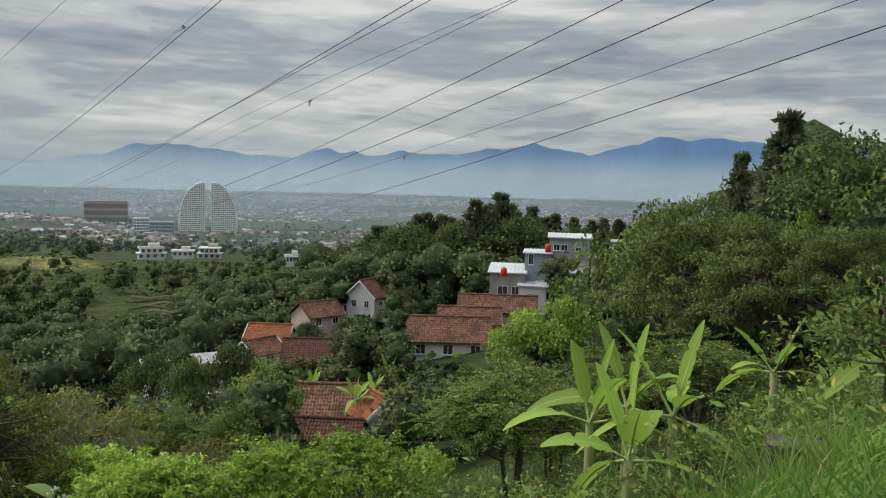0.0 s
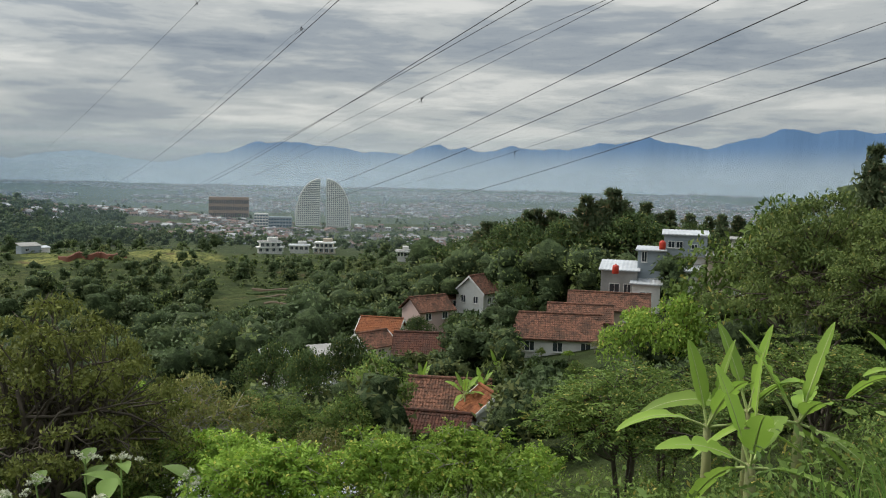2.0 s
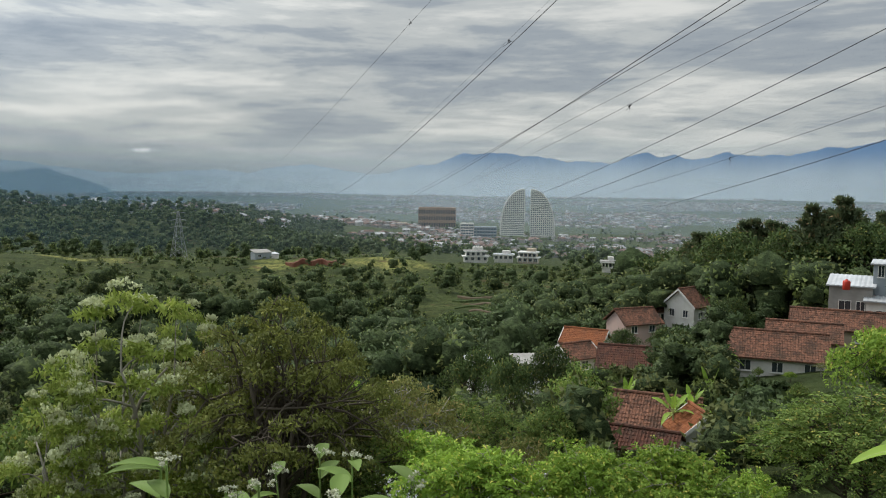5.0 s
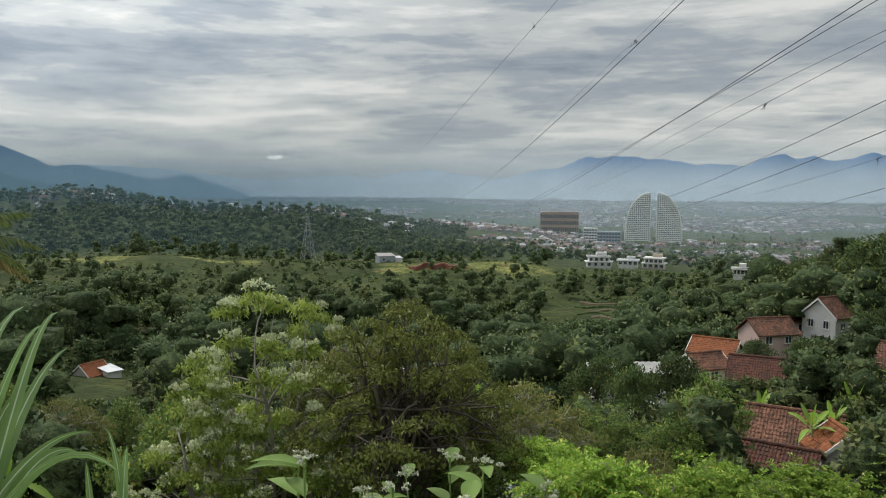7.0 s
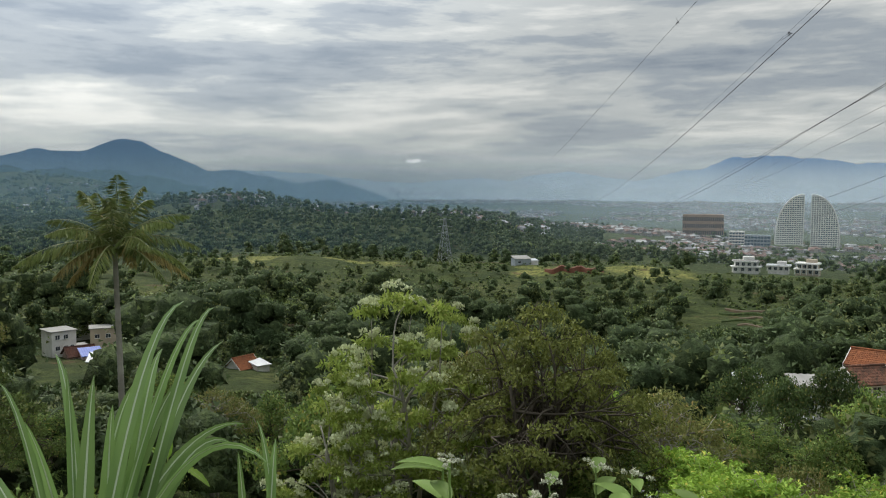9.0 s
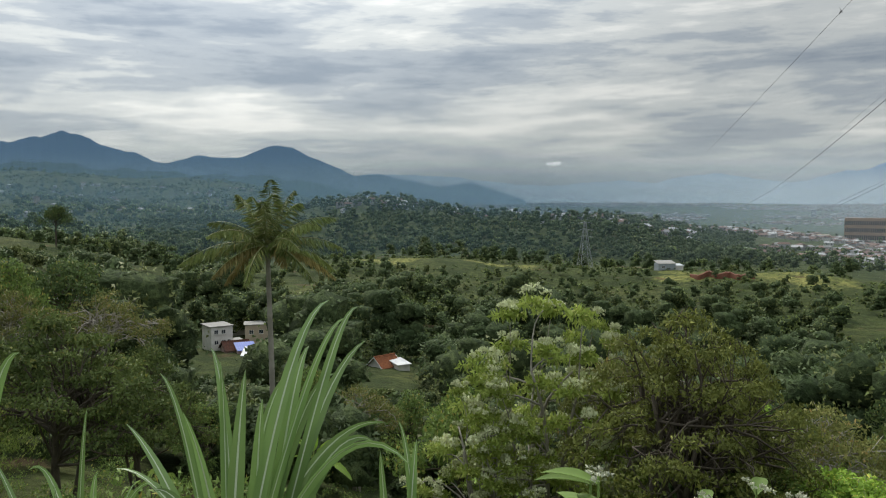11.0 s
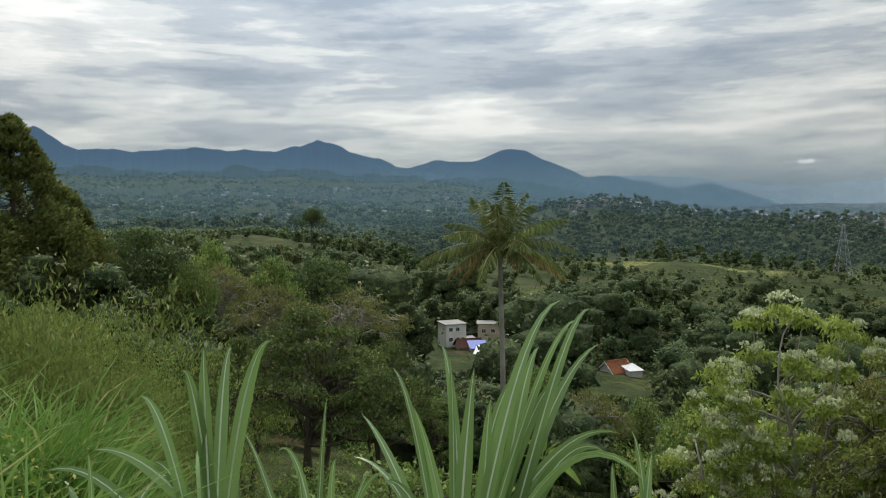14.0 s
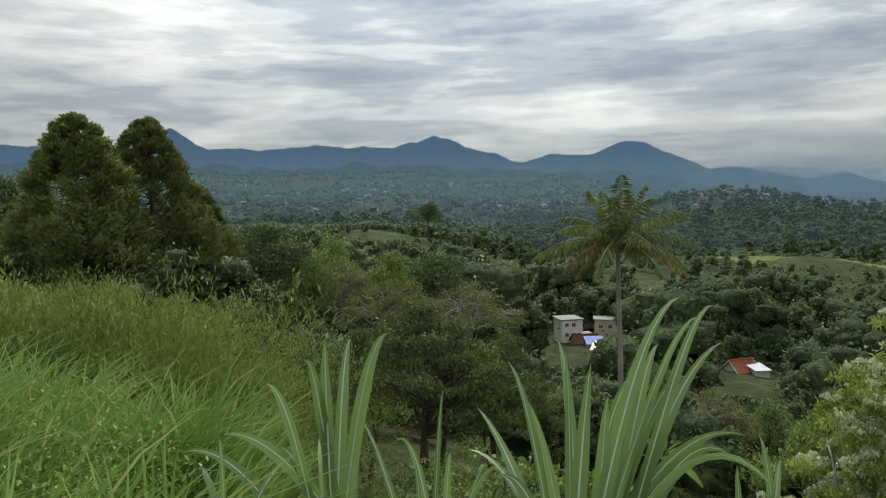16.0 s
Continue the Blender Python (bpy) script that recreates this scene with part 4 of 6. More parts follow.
def far_woods(name, label, seed, count, d0, d1, a0, a1, size, per, leaf_len, keep, lobes=3, shares=(0.55, 0.8), slim=1.0):
    """Woods beyond counting: each tree a few uneven leaf masses, in three tones, round hearts coloured dark for the
    shade inside.
    """
    rng = np.random.default_rng(seed)
    soup = Soup()
    cs, rs, kinds, mids = [], [], [], []
    for _ in range(count):
        az, d = rng.uniform(a0, a1), math.exp(rng.uniform(math.log(d0), math.log(d1)))
        p = polar(az, d)
        if noise.noise(Vector((p.x * 0.016, p.y * 0.016, 3.1))) + noise.noise(Vector((p.x * 0.05, p.y * 0.05, 8.1))) * 0.6 < keep:
            continue
        if any((p.x - cx) ** 2 + (p.y - cy) ** 2 < (r * 0.9) ** 2 for cx, cy, r in ((-190, 368, 32), (-232, 335, 20), (-300, 285, 20), (-345, 240, 24), (-96, 280, 24))):
            if rng.random() < 0.8:
                continue
        s = size * rng.uniform(0.35, 1.25) * (1.3 if rng.random() < 0.15 else 1)
        gz = float(land(p.x, p.y))
        while s > 0.9 and not allowed(az, d, math.degrees(math.atan2(gz + s * 1.15, d))):
            s *= 0.75
        if s <= 0.9:
            continue
        # stands of one kind keep together, with strays
        pick = 0.5 + 0.9 * noise.noise(Vector((p.x * 0.03, p.y * 0.03, 21.0))) + rng.uniform(-0.3, 0.3)
        kind = 0 if pick < shares[0] else (1 if pick < shares[1] else 2)
        tall = slim * rng.uniform(0.8, 1.25)
        for q in range(lobes):
            a, w = rng.uniform(0, 6.283), (0.30 * rng.random() ** 0.5 / tall if lobes > 1 else 0.0)
            up = 0.28 + 0.56 * (q + rng.random()) / lobes if lobes > 1 else 0.42
            w *= 1.25 - 0.75 * up
            cs.append((p.x + math.cos(a) * w * s, p.y + math.sin(a) * w * s, gz + s * up))
            rs.append(s * rng.uniform(0.17, 0.30) / tall ** 0.5 * (1.0 if lobes > 1 else 1.5))
            kinds.append(kind)
            mids.append((p.x, p.y, gz + s * 0.35))
    cs, rs, kinds, mids = np.array(cs), np.array(rs), np.array(kinds), np.array(mids)
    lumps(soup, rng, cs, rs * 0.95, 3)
    for kind in range(3):
        c, r, m = cs[kinds == kind], rs[kinds == kind], mids[kinds == kind]
        n = len(c) * per
        if not n:
            continue
        d = ball(rng, n)
        d[:, 2] = np.abs(d[:, 2]) * 1.25 - 0.3
        base = np.repeat(c, per, axis=0) + d * np.repeat(r, per)[:, None] * rng.uniform(0.7, 1.25, (n, 1))
        far = base - np.repeat(m, per, axis=0)
        out = d + 0.9 * far / (np.linalg.norm(far, axis=1)[:, None] + 1e-9) + np.array([0, 0, 0.15])
        soup.leaves(base, d * 0.5 + ball(rng, n) * 0.8, leaf_len * rng.uniform(0.6, 1.35, n), leaf_len * 0.8 * rng.uniform(0.7, 1.3, n), rng, mat=kind, out=out, far=True)
    ob = new(name, soup.mesh(name, [WOOD_DARK, WOOD_OLIVE, WOOD_LIGHT, WOOD_SHADED_HEART], True))
    return tagged(ob, label, "trees", kind="stuff")


far_woods("valley_woods", "mixed green trees and scrub filling the valley", 31, 950, 46, 140, -35, 112, 6.4, 60, 0.40, -0.7, 5, slim=1.1)
far_woods("valley_scrub", "dark green trees crowding the valley side", 32, 1500, 100, 300, -35, 112, 12.0, 48, 0.62, -0.85, 7, slim=1.1)
far_woods("ridge_woods", "trees and bushes scattered over the ridge", 33, 1900, 240, 660, -35, 112, 8.5, 24, 0.85, -0.6, 4, slim=1.15)
far_woods("ridge_scrub", "low scrub covering the ridge across the valley", 37, 6000, 150, 560, 8, 60, 2.1, 11, 0.55, -0.8, 1, (0.10, 0.50))
far_woods("hill_woods", "far dark woods on the wooded hill", 34, 5600, 560, 1150, 28, 72, 9.0, 12, 1.25, -0.95, 2, (0.80, 0.95), 1.3)
far_woods("slope_woods", "dark woods on the far slopes of the valley", 38, 2800, 420, 1250, 66, 112, 9.5, 12, 1.3, -0.9, 2, (0.7, 0.9), 1.2)
far_woods("town_trees", "dark trees between the houses of the town", 35, 2500, 560, 1700, -30, 42, 9.5, 8, 2.2, -0.25, 2, (0.8, 0.95))
far_woods("foothill_woods", "far dark woods on the foothills", 36, 6000, 1200, 3100, 52, 112, 14, 6, 4.0, -0.7, 1, (0.5, 0.8))


# ---------------------------------------------------------------- buildings
def tile_roof_material(name, a, b, moss=0.35):
    m, n = material(name)
    co = n.add("ShaderNodeTexCoord").outputs["Object"]
    geo = n.add("ShaderNodeNewGeometry")
    spot = n.add("ShaderNodeTexVoronoi")
    n.link(co, spot.inputs["Vector"])
    spot.inputs["Scale"].default_value = 4.8
    one = n.add("ShaderNodeSeparateColor")
    n.link(spot.outputs["Color"], one.inputs[0])
    colour = n.mix(one.outputs[0], a, b)
    stain = n.span(n.noise(co, 0.7, 6, 0.65), 0.42, 0.66)
    colour = n.mix(n.math("MULTIPLY", stain, moss * 2), colour, (0.055, 0.042, 0.034))
    return finish(m, n, colour, 0.9, n.noise(co, 14, 3), 0.4, 0.02, spec=0.15)


TILE_OLD = tile_roof_material("weathered_clay_tile", (0.105, 0.058, 0.043), (0.27, 0.130, 0.085), 0.4)
TILE_NEW = tile_roof_material("orange_clay_tile", (0.23, 0.085, 0.042), (0.32, 0.125, 0.058), 0.2)
TILE_DARK = tile_roof_material("dark_clay_tile", (0.085, 0.042, 0.033), (0.15, 0.066, 0.046))
PLASTER = surface("white_plaster", (0.74, 0.73, 0.70), (0.56, 0.54, 0.50), 1.2, 0.85)
PLASTER_GREY = surface("grey_blue_plaster", (0.26, 0.30, 0.33), (0.33, 0.37, 0.40), 1.2, 0.8)
PLASTER_TAN = surface("tan_plaster", (0.50, 0.42, 0.32), (0.40, 0.33, 0.25), 1.2, 0.85)
PLASTER_PINK = surface("pinkish_plaster", (0.55, 0.40, 0.36), (0.46, 0.36, 0.33), 1.2, 0.85)
CONCRETE = surface("raw_concrete", (0.34, 0.33, 0.31), (0.24, 0.235, 0.22), 1.5, 0.9, 0.4)
METAL_ROOF = surface("pale_metal_roof", (0.56, 0.58, 0.60), (0.36, 0.38, 0.40), 1.0, 0.5, 0.1, metal=0.0, spec=0.5)
BLUE_TARP = surface("blue_sheet_roof", (0.09, 0.14, 0.42), (0.14, 0.20, 0.52), 2, 0.6)
RED_PLASTIC = surface("red_plastic", (0.52, 0.045, 0.025), (0.44, 0.05, 0.03), 2, 0.45)
DARK_WOOD = surface("dark_wood", (0.10, 0.07, 0.045), (0.17, 0.12, 0.08), 5, 0.8)
WHITE_TRIM = surface("white_painted_trim", (0.78, 0.77, 0.74), (0.66, 0.65, 0.62), 3, 0.7)
GREY_METAL = surface("galvanised_steel", (0.30, 0.31, 0.32), (0.38, 0.39, 0.40), 4, 0.5, metal=0.6)
CABLE = surface("dark_cable", (0.045, 0.045, 0.05), (0.07, 0.07, 0.075), 2, 0.6)


def glass_material(name="window_glass", tint=(0.035, 0.045, 0.055)):
    m, n = material(name)
    return finish(m, n, tint, 0.08, spec=0.8)


GLASS = glass_material()
GLASS_BLUE = glass_material("blue_window_glass", (0.06, 0.11, 0.15))


def slope_mesh(name, w, run, rise, mat, pitch_x=0.26, pitch_y=0.32):
    """One roof slope, w wide, from the ridge at y=0 down to y=-run, tiled in waves and steps."""
    cols, rows = max(4, int(w / pitch_x)), max(3, int(run / pitch_y))
    xs = np.linspace(-w / 2, w / 2, cols * 3 + 1)
    v, f = [], []
    ln = math.hypot(run, rise)
    up = np.array([0, rise / ln * 0 + run / ln * 0 + 0.0, 0])
    ny, nz = -rise / ln, run / ln
    rng = np.random.default_rng(int(w * 100 + run * 7))
    levels = []
    for r in range(rows):
        levels += [(r / rows, 0.0), ((r + 0.98) / rows, 0.032)]
    sag = rng.uniform(-0.04, 0.04, 4)
    for u, lift in levels:
        wave = 0.035 * np.cos(np.arange(len(xs)) * 2 * np.pi / 3) + rng.normal(size=len(xs)) * 0.014
        h = lift + wave - 0.07 * np.sin(np.pi * u) * np.cos(xs * 1.3 / max(w, 1) + sag[0] * 40)
        y = -run * u + ny * h
        z = -rise * u + nz * h
        v.append(np.stack([xs, y, z], axis=1))
    k = len(xs)
    f = [(r * k + j, r * k + j + 1, (r + 1) * k + j + 1, (r + 1) * k + j) for r in range(len(levels) - 1) for j in range(k - 1)]
    top = np.concatenate(v)
    n0 = len(top)
    # thickness
    under = np.array([[-w / 2, 0, -0.10], [w / 2, 0, -0.10], [w / 2, -run, -rise - 0.10], [-w / 2, -run, -rise - 0.10]])
    allv = np.concatenate([top, under])
    last = (len(levels) - 1) * k
    f += [(n0, n0 + 1, n0 + 2, n0 + 3), (last, last + k - 1, n0 + 2, n0 + 3), (0, last, n0 + 3, n0), (k - 1, n0 + 1, n0 + 2, last + k - 1)]
    return mesh_of(name, allv, f, mat)


def window_mesh(root, x, y, z, w, h, face, glass=None, frame_mat=None):
    """A window in a wall that looks along face ('-y', '+x', '-x'): frame, mullion, sill and pane."""
    fr, pane, sill = Soup(), Soup(), Soup()
    t = 0.07
    rz = {"-y": 0.0, "+x": 90.0, "-x": -90.0, "+y": 180.0}[face]
    for cx, cz, sx, sz in ((-w / 2, 0, t, h), (w / 2, 0, t, h), (0, h / 2, w, t), (0, -h / 2, w, t), (0, 0, t * 0.7, h)):
        fr.box((cx, -0.03, cz), (sx, 0.10, sz))
    pane.box((0, 0.0, 0), (w, 0.03, h))
    sill.box((0, -0.10, -h / 2 - 0.06), (w + 0.24, 0.22, 0.06))
    win = sub("window", fr.mesh("window_frame", frame_mat or WHITE_TRIM), root)
    win.matrix_basis = pose(x, y, z, 0, 0, rz)
    sub("pane", pane.mesh("pane", glass or GLASS), win)
    sub("sill", sill.mesh("sill", frame_mat or WHITE_TRIM), win)


def gable_house(label, az, d, yaw, w, dep, wall_h, rise, roof, wall, base=None, over=0.45, windows=2, group="village houses", trim=False, ridge_z=None):
    """A tiled gable house. yaw 0: its eaves face the hillside where the camera stands."""
    p = polar(az, d)
    gz = float(land(p.x, p.y))
    z0 = base if base is not None else gz
    if ridge_z is not None:
        z0 = ridge_z - wall_h - rise
    root = plant_root("house", label, "house", group)
    root.matrix_basis = pose(p.x, p.y, z0, 0, 0, az + yaw)
    drop = max(z0 - gz, 0) + 3.0
    body = Soup()
    hw, hd = w / 2, dep / 2
    pts = [(-hw, -hd, -drop), (hw, -hd, -drop), (hw, hd, -drop), (-hw, hd, -drop), (-hw, -hd, wall_h - 0.28), (hw, -hd, wall_h - 0.28), (hw, hd, wall_h - 0.28), (-hw, hd, wall_h - 0.28), (-hw, 0, wall_h + rise - 0.30), (hw, 0, wall_h + rise - 0.30)]
    body.add(pts, [(0, 1, 5, 4), (2, 3, 7, 6), (1, 2, 6, 9, 5), (3, 0, 4, 8, 7), (4, 5, 9, 8), (6, 7, 8, 9), (3, 2, 1, 0)])
    sub("wall", body.mesh("wall", wall), root)
    run = hd + over
    rs = rise * run / hd
    for k in (0, 1):
        s = sub("roof_slope", slope_mesh("roof_slope", w + 2 * over, run, rs, roof), root)
        s.matrix_basis = pose(0, 0, wall_h + rise, 0, 0, 180 * k)
    cap = Soup()
    n = max(8, int(w / 0.4)) * 2
    xs = np.linspace(-hw - over, hw + over, n + 1)
    cap.tube([(px, 0, wall_h + rise + 0.02) for px in xs], [0.15 + 0.02 * (q % 2) for q in range(n + 1)], 8)
    sub("ridge_cap", cap.mesh("ridge_cap", roof), root)
    if trim:
        for sx in (-1, 1):
            b = Soup()
            for sy in (-1, 1):
                x = sx * (hw + over)
                b.add([(x - 0.04, 0, wall_h + rise + 0.06), (x + 0.04, 0, wall_h + rise + 0.06), (x + 0.04, sy * run, wall_h + rise - rs + 0.06), (x - 0.04, sy * run, wall_h + rise - rs + 0.06),
                       (x - 0.04, 0, wall_h + rise - 0.28), (x + 0.04, 0, wall_h + rise - 0.28), (x + 0.04, sy * run, wall_h + rise - rs - 0.28), (x - 0.04, sy * run, wall_h + rise - rs - 0.28)],
                      [(0, 1, 2, 3), (4, 7, 6, 5), (0, 3, 7, 4), (1, 5, 6, 2), (2, 6, 7, 3), (0, 4, 5, 1)])
            sub("bargeboard", b.mesh("bargeboard", WHITE_TRIM), root)
    for q in range(windows):
        window_mesh(root, -hw + (q + 0.5) * w / max(windows, 1), -hd - 0.02, wall_h * 0.55, 1.1, 1.1, "-y")
    if trim:
        for q in (-1, 1):
            window_mesh(root, -hw - 0.02, q * hd * 0.45, wall_h * 0.62, 0.9, 1.2, "-x")
    return root


def block_house(label, az, d, yaw, parts, category="house", group="village houses", base=None, name="house"):
    """A house of flat-roofed or shed-roofed blocks: (x, y, z, w, dep, h, wall, roof, tilt, windows)."""
    p = polar(az, d)
    gz = float(land(p.x, p.y))
    z0 = base if base is not None else gz
    root = plant_root(name, label, category, group)
    root.matrix_basis = pose(p.x, p.y, z0, 0, 0, az + yaw)
    for x, y, z, w, dep, h, wall, roof, tilt, wins in parts:
        b = Soup()
        low = z - (max(z0 - gz, 0) + 3.0 if z == 0 else 0)
        b.box((x, y, (low + z + h) / 2), (w, dep, z + h - low), 0, 0, 0.03)
        sub("wall", b.mesh("wall", wall), root)
        r = Soup()
        o = 0.35
        a, c = z + h + 0.02, z + h + 0.02 + tilt
        k = max(8, int(w / 0.25))
        xs = [x - w / 2 - o + q * (w + 2 * o) / k for q in range(k + 1)]
        top = [(px, yy, zz + 0.14 + 0.05 * (q % 2)) for yy, zz in ((y - dep / 2 - o, a), (y + dep / 2 + o, c)) for q, px in enumerate(xs)]
        low_ = [(px, yy, zz) for yy, zz in ((y - dep / 2 - o, a), (y + dep / 2 + o, c)) for px in xs]
        m = k + 1
        r.add(top + low_, [(q, q + 1, m + q + 1, m + q) for q in range(k)] + [(2 * m + q, 3 * m + q, 3 * m + q + 1, 2 * m + q + 1) for q in range(k)]
              + [(q, 2 * m + q, 2 * m + q + 1, q + 1) for q in range(k)] + [(m + q, m + q + 1, 3 * m + q + 1, 3 * m + q) for q in range(k)]
              + [(0, m, 3 * m, 2 * m), (k, 2 * m + k, 3 * m + k, m + k)])
        sub("roof", r.mesh("roof", roof), root)
        for wx, wz, ww, wh in wins:
            window_mesh(root, x + wx, y - dep / 2 - 0.02, z + wz, ww, wh, "-y")
    return root


gable_house("low house with a long weathered red clay tile roof", -0.6, 92, 2, 9.4, 7.0, 2.5, 2.1, TILE_OLD, PLASTER, ridge_z=-15.2, windows=3)
gable_house("house with a worn clay tile roof behind another", -2.2, 100, 0, 7.4, 5.2, 2.4, 1.5, TILE_OLD, PLASTER_TAN, ridge_z=-15.2)
gable_house("house with a dark worn clay tile roof on the hillside", -4.2, 107, 0, 10.0, 5.4, 2.4, 1.7, TILE_OLD, PLASTER_TAN, ridge_z=-14.5)
gable_house("house with a patched brown clay tile roof among trees", 7.1, 67.5, -6, 6.4, 6.0, 2.2, 1.9, TILE_OLD, PLASTER_TAN, ridge_z=-17.2)
gable_house("small house with a new orange clay tile roof", 4.3, 63.5, -66, 2.8, 3.6, 2.0, 1.4, TILE_NEW, PLASTER, ridge_z=-17.0, trim=True, windows=1)
gable_house("low lean house with a mossy tile roof edge", 8.8, 60, -12, 6.4, 3.4, 1.8, 0.9, TILE_DARK, PLASTER_TAN, ridge_z=-17.9, windows=1)
gable_house("low outbuilding with a dark tile roof", 3.0, 74, 0, 4.2, 4.0, 2.0, 1.1, TILE_DARK, PLASTER_TAN, ridge_z=-18.3, windows=1)
gable_house("white two-storey gable house with a red tile roof", 5.0, 137, 58, 7.2, 5.6, 4.0, 2.5, TILE_OLD, PLASTER, ridge_z=-16.2, trim=True)
gable_house("small annex with a red tile roof beside a white house", 7.1, 138, 20, 3.2, 4.0, 2.6, 1.2, TILE_OLD, PLASTER_PINK, ridge_z=-19.0, windows=1)
gable_house("house with a brown tile roof below the pines", 8.9, 130, 35, 6.6, 5.4, 2.4, 1.9, TILE_OLD, PLASTER_PINK, ridge_z=-19.2)
gable_house("house with a bright orange tile roof in the village", 12.2, 116, -16, 5.8, 5.0, 2.4, 1.5, TILE_NEW, PLASTER, ridge_z=-20.5, trim=True)
gable_house("house with a long dark tile roof half hidden by trees", 8.9, 94, -4, 7.2, 5.6, 2.4, 1.9, TILE_DARK, PLASTER_TAN, ridge_z=-18.4)
gable_house("small house with a brown tile roof and white gable", 13.0, 99, 40, 4.4, 4.0, 2.6, 1.3, TILE_OLD, PLASTER, ridge_z=-19.3, trim=True, windows=1)
block_house("white two-storey plaster house between dark trees", 16.1, 86, 15, [(0, 0, 0, 3.2, 4, 6.2, PLASTER, CONCRETE, 0.2, [(-0.6, 4.6, 0.9, 1.1)]), (-1.6, -1.2, 0, 2.2, 3, 3.2, PLASTER, METAL_ROOF, 0.3, [])], base=-25.2)
block_house("small white hut with a pale metal roof", 19.9, 82, 10, [(0, 0, 0, 2.2, 2.6, 2.6, PLASTER, METAL_ROOF, 0.4, [])], base=-21.2)
# the grey house on the spur
block_house("grey modern three-storey house with white sheet roofs", -8.2, 117, 0, [
    (-2.4, 0.4, 0, 3.6, 6.0, 7.9, PLASTER_GREY, METAL_ROOF, 0.1, [(-0.9, 7.1, 0.7, 1.5), (0.4, 3.4, 1.4, 1.3), (0.4, 1.2, 1.2, 1.3)]),
    (2.2, 1.2, 7.2, 5.8, 5.4, 3.0, PLASTER_GREY, METAL_ROOF, 0.35, [(-1.9, 1.7, 0.9, 0.9), (-0.8, 1.7, 0.9, 0.9), (1.2, 1.5, 0.8, 0.6)]),
    (2.2, 1.0, 0, 5.6, 5.2, 7.18, PLASTER, CONCRETE, 0.0, [(0, 5.4, 1.2, 1.1), (-1.6, 2.2, 1.4, 1.2)]),
    (-6.6, -1.4, 0, 5.0, 5.0, 5.0, CONCRETE, METAL_ROOF, 0.9, [(-0.6, 2.6, 1.4, 1.2), (1.2, 2.6, 1.0, 1.2)]),
    (-2.8, -4.2, 0, 3.8, 2.4, 3.4, PLASTER, METAL_ROOF, 0.4, [(0, 1.8, 1.6, 1.2)]),
    (2.0, -3.0, 0, 4.0, 2.6, 5.4, PLASTER, METAL_ROOF, 0.6, [])], base=-17.2)
block_house("grey concrete house with a flat roof among trees", -13.4, 116, 0, [(0, 0, 0, 4.4, 5, 9.2, PLASTER, CONCRETE, 0.0, [(-0.8, 7.6, 1.6, 1.4)]), (-3.6, -0.6, 0, 3.0, 4.6, 6.8, PLASTER_TAN, CONCRETE, 0.2, [(0, 5.4, 1.0, 1.0)])], base=-16.4)
# houses in the valley
block_house("white three-storey house with a flat roof in the valley", 67.6, 222, 20, [(0, 0, 0, 6.0, 7, 8.6, PLASTER, CONCRETE, 0.0, [(-1.6, 7.2, 1.1, 1.1), (0.4, 7.2, 1.1, 1.1), (-1.6, 4.4, 1.1, 1.1), (0.4, 4.4, 1.1, 1.1), (1.9, 4.4, 0.9, 1.1)]),
                                                                        (3.2, -2.4, 0, 5.0, 3, 4.2, PLASTER, CONCRETE, 0.3, [(-1.8, 2.6, 1.0, 1.0), (0.8, 2.6, 1.0, 1.0)])], base=-44)
block_house("tan plaster house with a flat roof in the valley", 64.9, 232, 0, [(0, 0, 0, 6.5, 6, 6.0, PLASTER_TAN, CONCRETE, 0.0, [(-1.5, 4, 1.2, 1.1), (1.2, 4, 1.2, 1.1)])], base=-43)
block_house("low house with a blue sheet roof in the valley", 65.7, 212, 10, [(0, 0, 0, 4.5, 5, 3.0, PLASTER_PINK, BLUE_TARP, 1.2, [])], base=-43.5)
block_house("low house with a white sheet roof in the valley", 65.0, 205, -10, [(0, 0, 0, 6, 5, 2.8, PLASTER, METAL_ROOF, 1.3, [])], base=-43.5)
block_house("pale house with a sheet roof in the valley", 66.3, 250, 5, [(0, 0, 0, 7, 5, 5.0, PLASTER, METAL_ROOF, 0.6, [(-2, 3, 1.2, 1.1), (2, 3, 1.2, 1.1)])], base=-42.5)
gable_house("pink house with a brown tile roof in the valley", 66.4, 216, 15, 6.5, 5.5, 2.8, 1.8, TILE_DARK, PLASTER_PINK, base=-43.5)
gable_house("white house with an orange tile roof among valley trees", 55.8, 180, 40, 5.4, 5.0, 2.6, 2.0, TILE_NEW, PLASTER, ridge_z=-36.9, trim=True)
block_house("white sheet-roofed annex beside an orange-roofed house", 54.7, 179, 30, [(0, 0, 0, 3.0, 4.4, 2.4, PLASTER, METAL_ROOF, 0.6, [])], base=-41.0)
gable_house("white gable house among trees", 86.4, 120, 30, 5.0, 4.8, 2.6, 1.6, TILE_DARK, PLASTER, ridge_z=-13.4, trim=True, windows=1)
block_house("white house with a metal roof among trees", 76.9, 200, 10, [(0, 0, 0, 7, 6, 3.4, PLASTER, METAL_ROOF, 0.8, [(-1.5, 2.1, 1.2, 1.1), (1.5, 2.1, 1.2, 1.1)])], base=-25.5)
